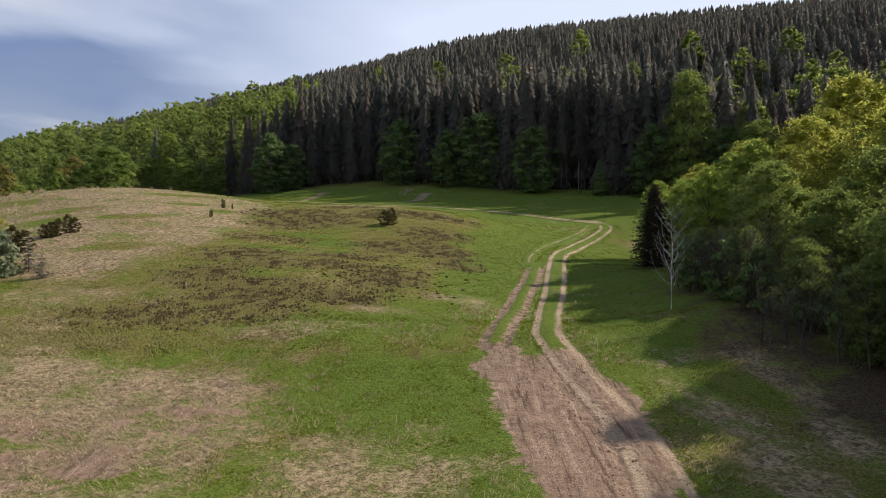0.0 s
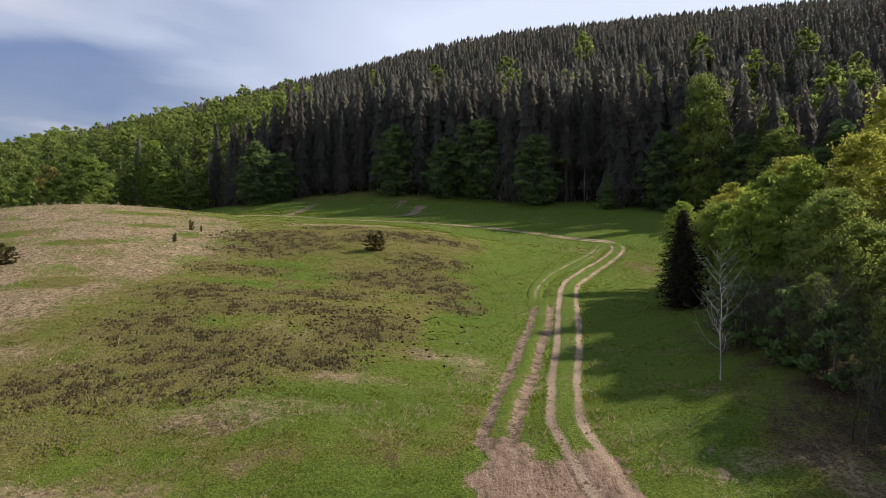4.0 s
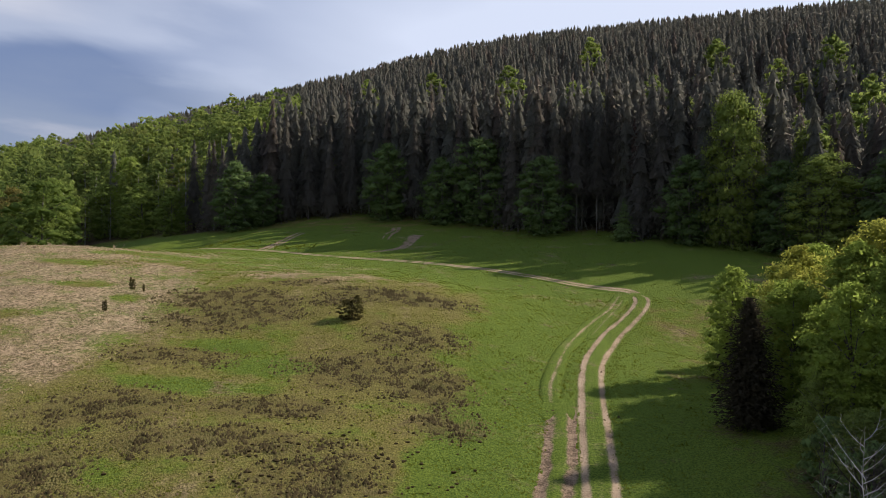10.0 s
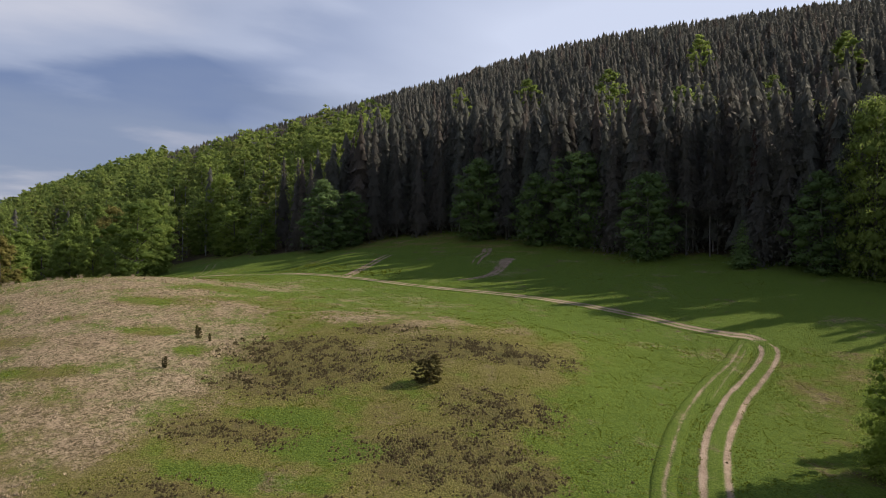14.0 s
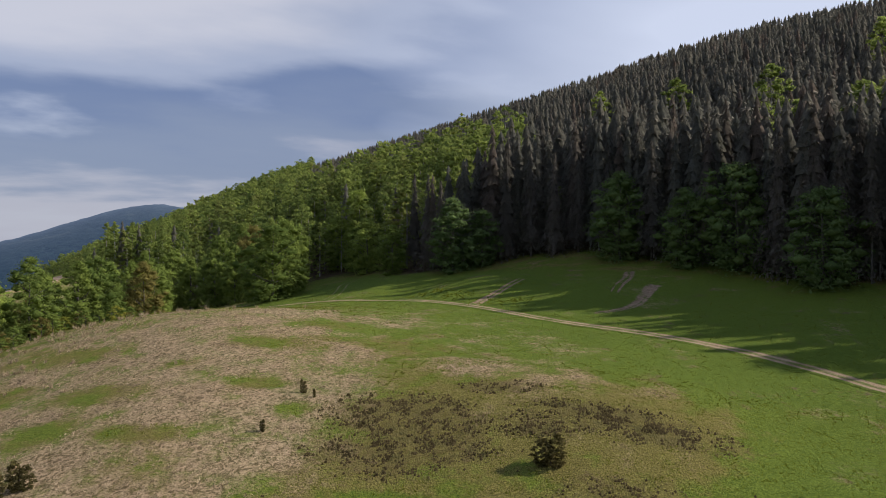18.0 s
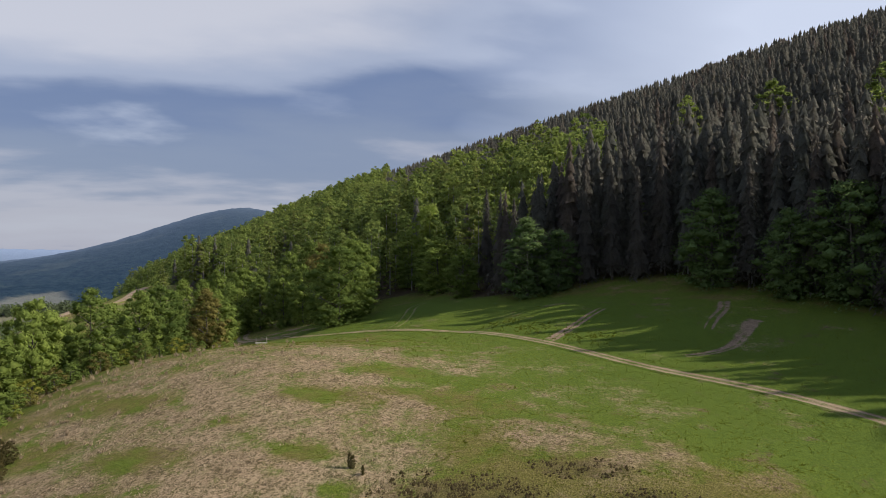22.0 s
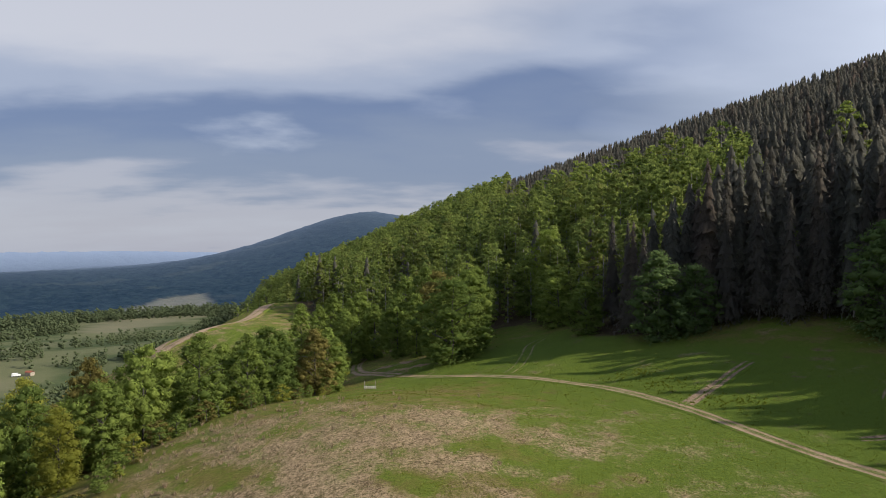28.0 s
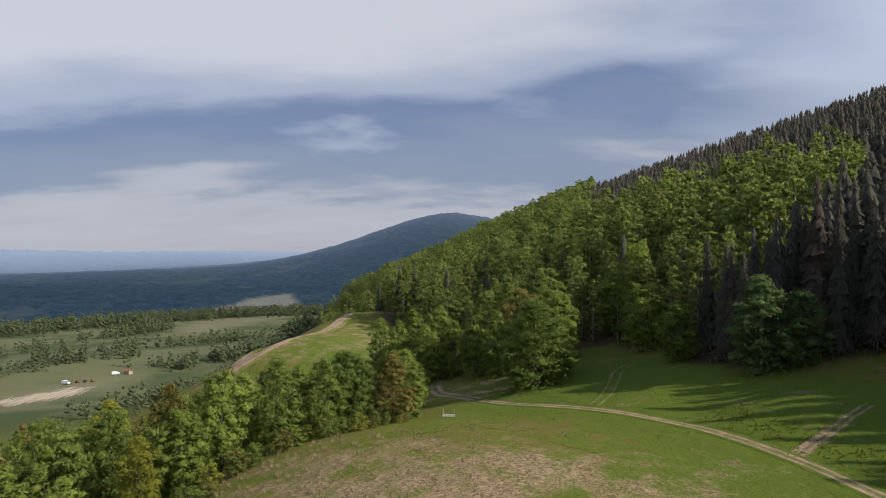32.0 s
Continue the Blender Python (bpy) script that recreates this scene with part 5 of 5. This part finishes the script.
# ---- the valley to the west ----
def valley_trees():
    """Hedgerows and copses between the fields, and the woods of the plain."""
    r = np.random.default_rng(31)
    low = [broad_crown(r, 0.5, 7, 5, 0.10, 0.0, 1.0, 0.4, 0.5, 1.5) for _ in range(4)]
    V, F, T, n = [], [], [], 0
    rows = ((((-560, 240), (-600, 330), (-592, 390), (-640, 480), (-690, 580), (-740, 660)), 20, 9, 0.42, 0.35), (((-790, 380), (-815, 430), (-850, 480)), 34, 11, 0.6, 0.5),
            (((-900, 200), (-960, 430), (-960, 580), (-900, 700), (-830, 790), (-760, 860)), 80, 11, 0.8, 0.15), (((-480, 290), (-455, 340), (-420, 385), (-385, 420)), 34, 8, 0.65, 0.6),
            (((-690, 200), (-745, 310), (-790, 370)), 16, 8, 0.35, 0.3), (((-500, 180), (-540, 260), (-530, 300)), 26, 8, 0.5, 0.4), (((-560, 160), (-640, 250), (-700, 280)), 12, 7, 0.3, 0.4),
            (((-300, 190), (-330, 230), (-370, 275), (-400, 300)), 40, 7, 0.55, 0.8), (((-480, 400), (-540, 460), (-640, 560), (-700, 680)), 30, 9, 0.5, 0.3))
    for line, thick, tall, full, bright in rows:
        for q in smooth_line(line, 3.4):
            for _ in range(max(1, int(thick / 9))):
                if r.random() > full + 0.15 + 0.5 * noise.noise(Vector((q[0] * 0.03, q[1] * 0.03, 7))):
                    continue
                p = q + r.normal(0, thick * 0.26, 2)
                if math.hypot(p[0] + 470, p[1] - 245) < 38 or math.hypot(p[0] + 431, p[1] - 202) < 40:
                    continue
                h = tall * r.uniform(0.6, 1.4)
                v, f = low[r.integers(4)]
                V.append(v * h + (p[0], p[1], height(p[0], p[1]) - 0.3)), F.append(f + n), T.append(np.full(len(v), r.uniform(0, 0.5) + bright * 0.5))
                n += len(v)
    tagged(new("valley_copse", tri_mesh("valley_copse", np.concatenate(V), np.concatenate(F), [M_HEDGE], None, False, (("tint", np.concatenate(T)),))), "dark hedgerows and copses between the valley fields", "trees", kind="stuff")


valley_trees()


def solid(name, bm, mat, parent, label=""):
    me = bpy.data.meshes.new(name)
    bm.to_mesh(me)
    bm.free()
    me.materials.append(mat)
    return part(name, me, parent, label)


def box(size, at=(0, 0, 0), bevel=0.02, turn=(0, 0, 0)):
    bm = bmesh.new()
    bmesh.ops.create_cube(bm, size=1.0)
    bmesh.ops.scale(bm, vec=size, verts=bm.verts)
    bmesh.ops.bevel(bm, geom=bm.edges[:], offset=bevel, segments=2, affect="EDGES")
    bmesh.ops.transform(bm, matrix=pose(*at, *turn), verts=bm.verts)
    return bm


def paint(name, col, rough=0.5):
    s = Shade(name)
    return s.done(s.mix(s.step(s.noise(3.0, 4), 0.3, 0.7), col, tuple(v * 0.8 for v in col)), rough)


def feed_rack(x, y, turn):
    root = tagged(new("feed_rack"), "pale wooden plank rack with two posts on the knoll", "rack")
    root.location, root.rotation_euler = (x, y, height(x, y)), (0, 0, radians(turn))
    for k in (-1, 1):
        solid("post", box((0.11, 0.11, 1.6), (k * 0.85, 0, 0.7), 0.02, (0, k * 2, 0)), M_PLANK, root)
    for z in (0.34, 0.58):
        solid("plank", box((2.0, 0.05, 0.17), (0, -0.09, z), 0.015, (0, 1.5, 0)), M_PALE, root)
    solid("shelf", box((1.8, 0.45, 0.05), (0, 0.18, 0.34), 0.012), M_PLANK, root)


feed_rack(-80.4, 146, 38)


def van(x, y, turn):
    white, glass, tyre = paint("white_paint", (0.8, 0.8, 0.78)), paint("dark_glass", (0.03, 0.035, 0.04), 0.15), paint("tyre_rubber", (0.03, 0.03, 0.03), 0.9)
    root = tagged(new("white_van"), "small white van parked by the valley track", "van")
    root.location, root.rotation_euler = (x, y, height(x, y)), (0, 0, radians(turn))
    solid("body", box((5.0, 2.0, 1.1), (0, 0, 0.95), 0.18), white, root)
    solid("roof", box((3.7, 1.9, 0.9), (-0.5, 0, 1.85), 0.25), white, root)
    solid("windscreen", box((0.08, 1.6, 0.6), (1.38, 0, 1.8), 0.02, (0, -25, 0)), glass, root)
    for i in (-1.5, 1.5):
        for j in (-0.92, 0.92):
            bm = bmesh.new()
            bmesh.ops.create_cone(bm, cap_ends=True, segments=16, radius1=0.36, radius2=0.36, depth=0.22, matrix=pose(i, j, 0.36, 90))
            solid("wheel", bm, tyre, root)


def shed(x, y, turn):
    root = tagged(new("small_shed"), "small shed with a red roof in the valley", "shed")
    root.location, root.rotation_euler = (x, y, height(x, y)), (0, 0, radians(turn))
    solid("wall", box((4.4, 3.2, 2.4), (0, 0, 1.2), 0.03), M_PLANK, root)
    red = paint("red_roof_paint", (0.36, 0.12, 0.07))
    for k in (-1, 1):
        solid("roof", box((4.8, 2.1, 0.08), (0, k * 0.9, 2.75), 0.02, (-k * 25, 0, 0)), red, root)


van(-467.5, 227, 30)
van(-476.6, 261, 70)
shed(-474, 268, 20)
for k in range(3):
    bx = tagged(new("machine_cart"), "dark farm cart standing by the valley track", "cart", "carts by the track")
    cx, cy = -468 + k * 1.0, 234 + k * 4.2
    bx.location = (cx, cy, height(cx, cy))
    solid("body", box((2.0, 1.3, 1.3), (0, 0, 1.15), 0.1), paint("cart_paint", ((0.25, 0.08, 0.06), (0.1, 0.08, 0.07), (0.3, 0.16, 0.1))[k]), bx)
    for i in (-0.6, 0.6):
        for j in (-0.7, 0.7):
            bm = bmesh.new()
            bmesh.ops.create_cone(bm, cap_ends=True, segments=14, radius1=0.45, radius2=0.45, depth=0.2, matrix=pose(i, j, 0.45, 90))
            solid("wheel", bm, M_CLOD, bx)


def log_stack():
    """Pale felled trunks laid out in long rows."""
    r = np.random.default_rng(12)
    limbs = []
    for k in range(220):
        f = r.random()
        x, y = -414 - 34 * f + r.normal(0, 4.4), 178 + 48 * f + r.normal(0, 3.0)
        a, l, z = 2.2 + r.normal(0, 0.14), r.uniform(4, 8), r.uniform(0.15, 0.8)
        g = height(x, y)
        limbs.append([(x - math.cos(a) * l, y - math.sin(a) * l, g + z, 0.2), (x, y, g + z + 0.02, 0.19), (x + math.cos(a) * l, y + math.sin(a) * l, g + z, 0.16)])
    V, F = tubes(limbs, 6)
    tagged(new("felled_logs", tri_mesh("felled_logs", V, F, [M_PLANK])), "rows of pale felled logs on the valley side", "logs", kind="stuff")


log_stack()

def backdrop():
    """Wooded plain and ridges more than a kilometre off, their haze painted as a blue glow."""
    s = Shade("painted_haze_woods")
    sep = s.nt.nodes.new("ShaderNodeSeparateXYZ")
    s.nt.links.new(s.pos, sep.inputs[0])
    n = s.noise(0.03, 6, 0.75)
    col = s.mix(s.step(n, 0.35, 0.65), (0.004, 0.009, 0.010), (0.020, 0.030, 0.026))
    col = s.mix(s.step(s.noise(0.004, 4), 0.60, 0.66, 0, 0.25), col, (0.08, 0.085, 0.06))
    col = s.mix(s.attr("field"), col, s.mix(n, (0.11, 0.105, 0.07), (0.19, 0.175, 0.12)))
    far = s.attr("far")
    # haze put into emission and base colour, stronger with distance
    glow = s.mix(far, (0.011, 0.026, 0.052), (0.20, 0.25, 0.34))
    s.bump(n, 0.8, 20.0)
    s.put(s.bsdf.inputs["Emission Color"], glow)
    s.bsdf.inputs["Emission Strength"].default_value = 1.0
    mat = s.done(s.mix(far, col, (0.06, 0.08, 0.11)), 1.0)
    az = np.radians(np.linspace(8, 112, 320))
    rr = np.geomspace(1130, 4930, 110)
    A, R = np.meshgrid(az, rr)
    x, y = (-np.sin(A) * R).ravel(), (np.cos(A) * R).ravel()
    rough = np.array([noise.noise(Vector((a * 0.02, b * 0.02, 0))) + 0.7 * noise.noise(Vector((a * 0.06, b * 0.06, 5))) for a, b in zip(x, y)])
    field = region(x, y, FIELD, 14.0)
    z = ground(x, y) + 2.0 + 7.0 * rough * (1 - field) - 3.0 * field - 14.0 * (R.ravel() < 1150)
    i = np.arange(len(x)).reshape(len(rr), len(az))
    F = np.stack([i[:-1, :-1], i[1:, :-1], i[1:, 1:], i[:-1, 1:]], -1).reshape(-1, 4)
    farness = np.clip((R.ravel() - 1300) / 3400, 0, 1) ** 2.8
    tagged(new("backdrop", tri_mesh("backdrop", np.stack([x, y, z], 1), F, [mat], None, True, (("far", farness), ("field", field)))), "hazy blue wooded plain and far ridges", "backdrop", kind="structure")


backdrop()
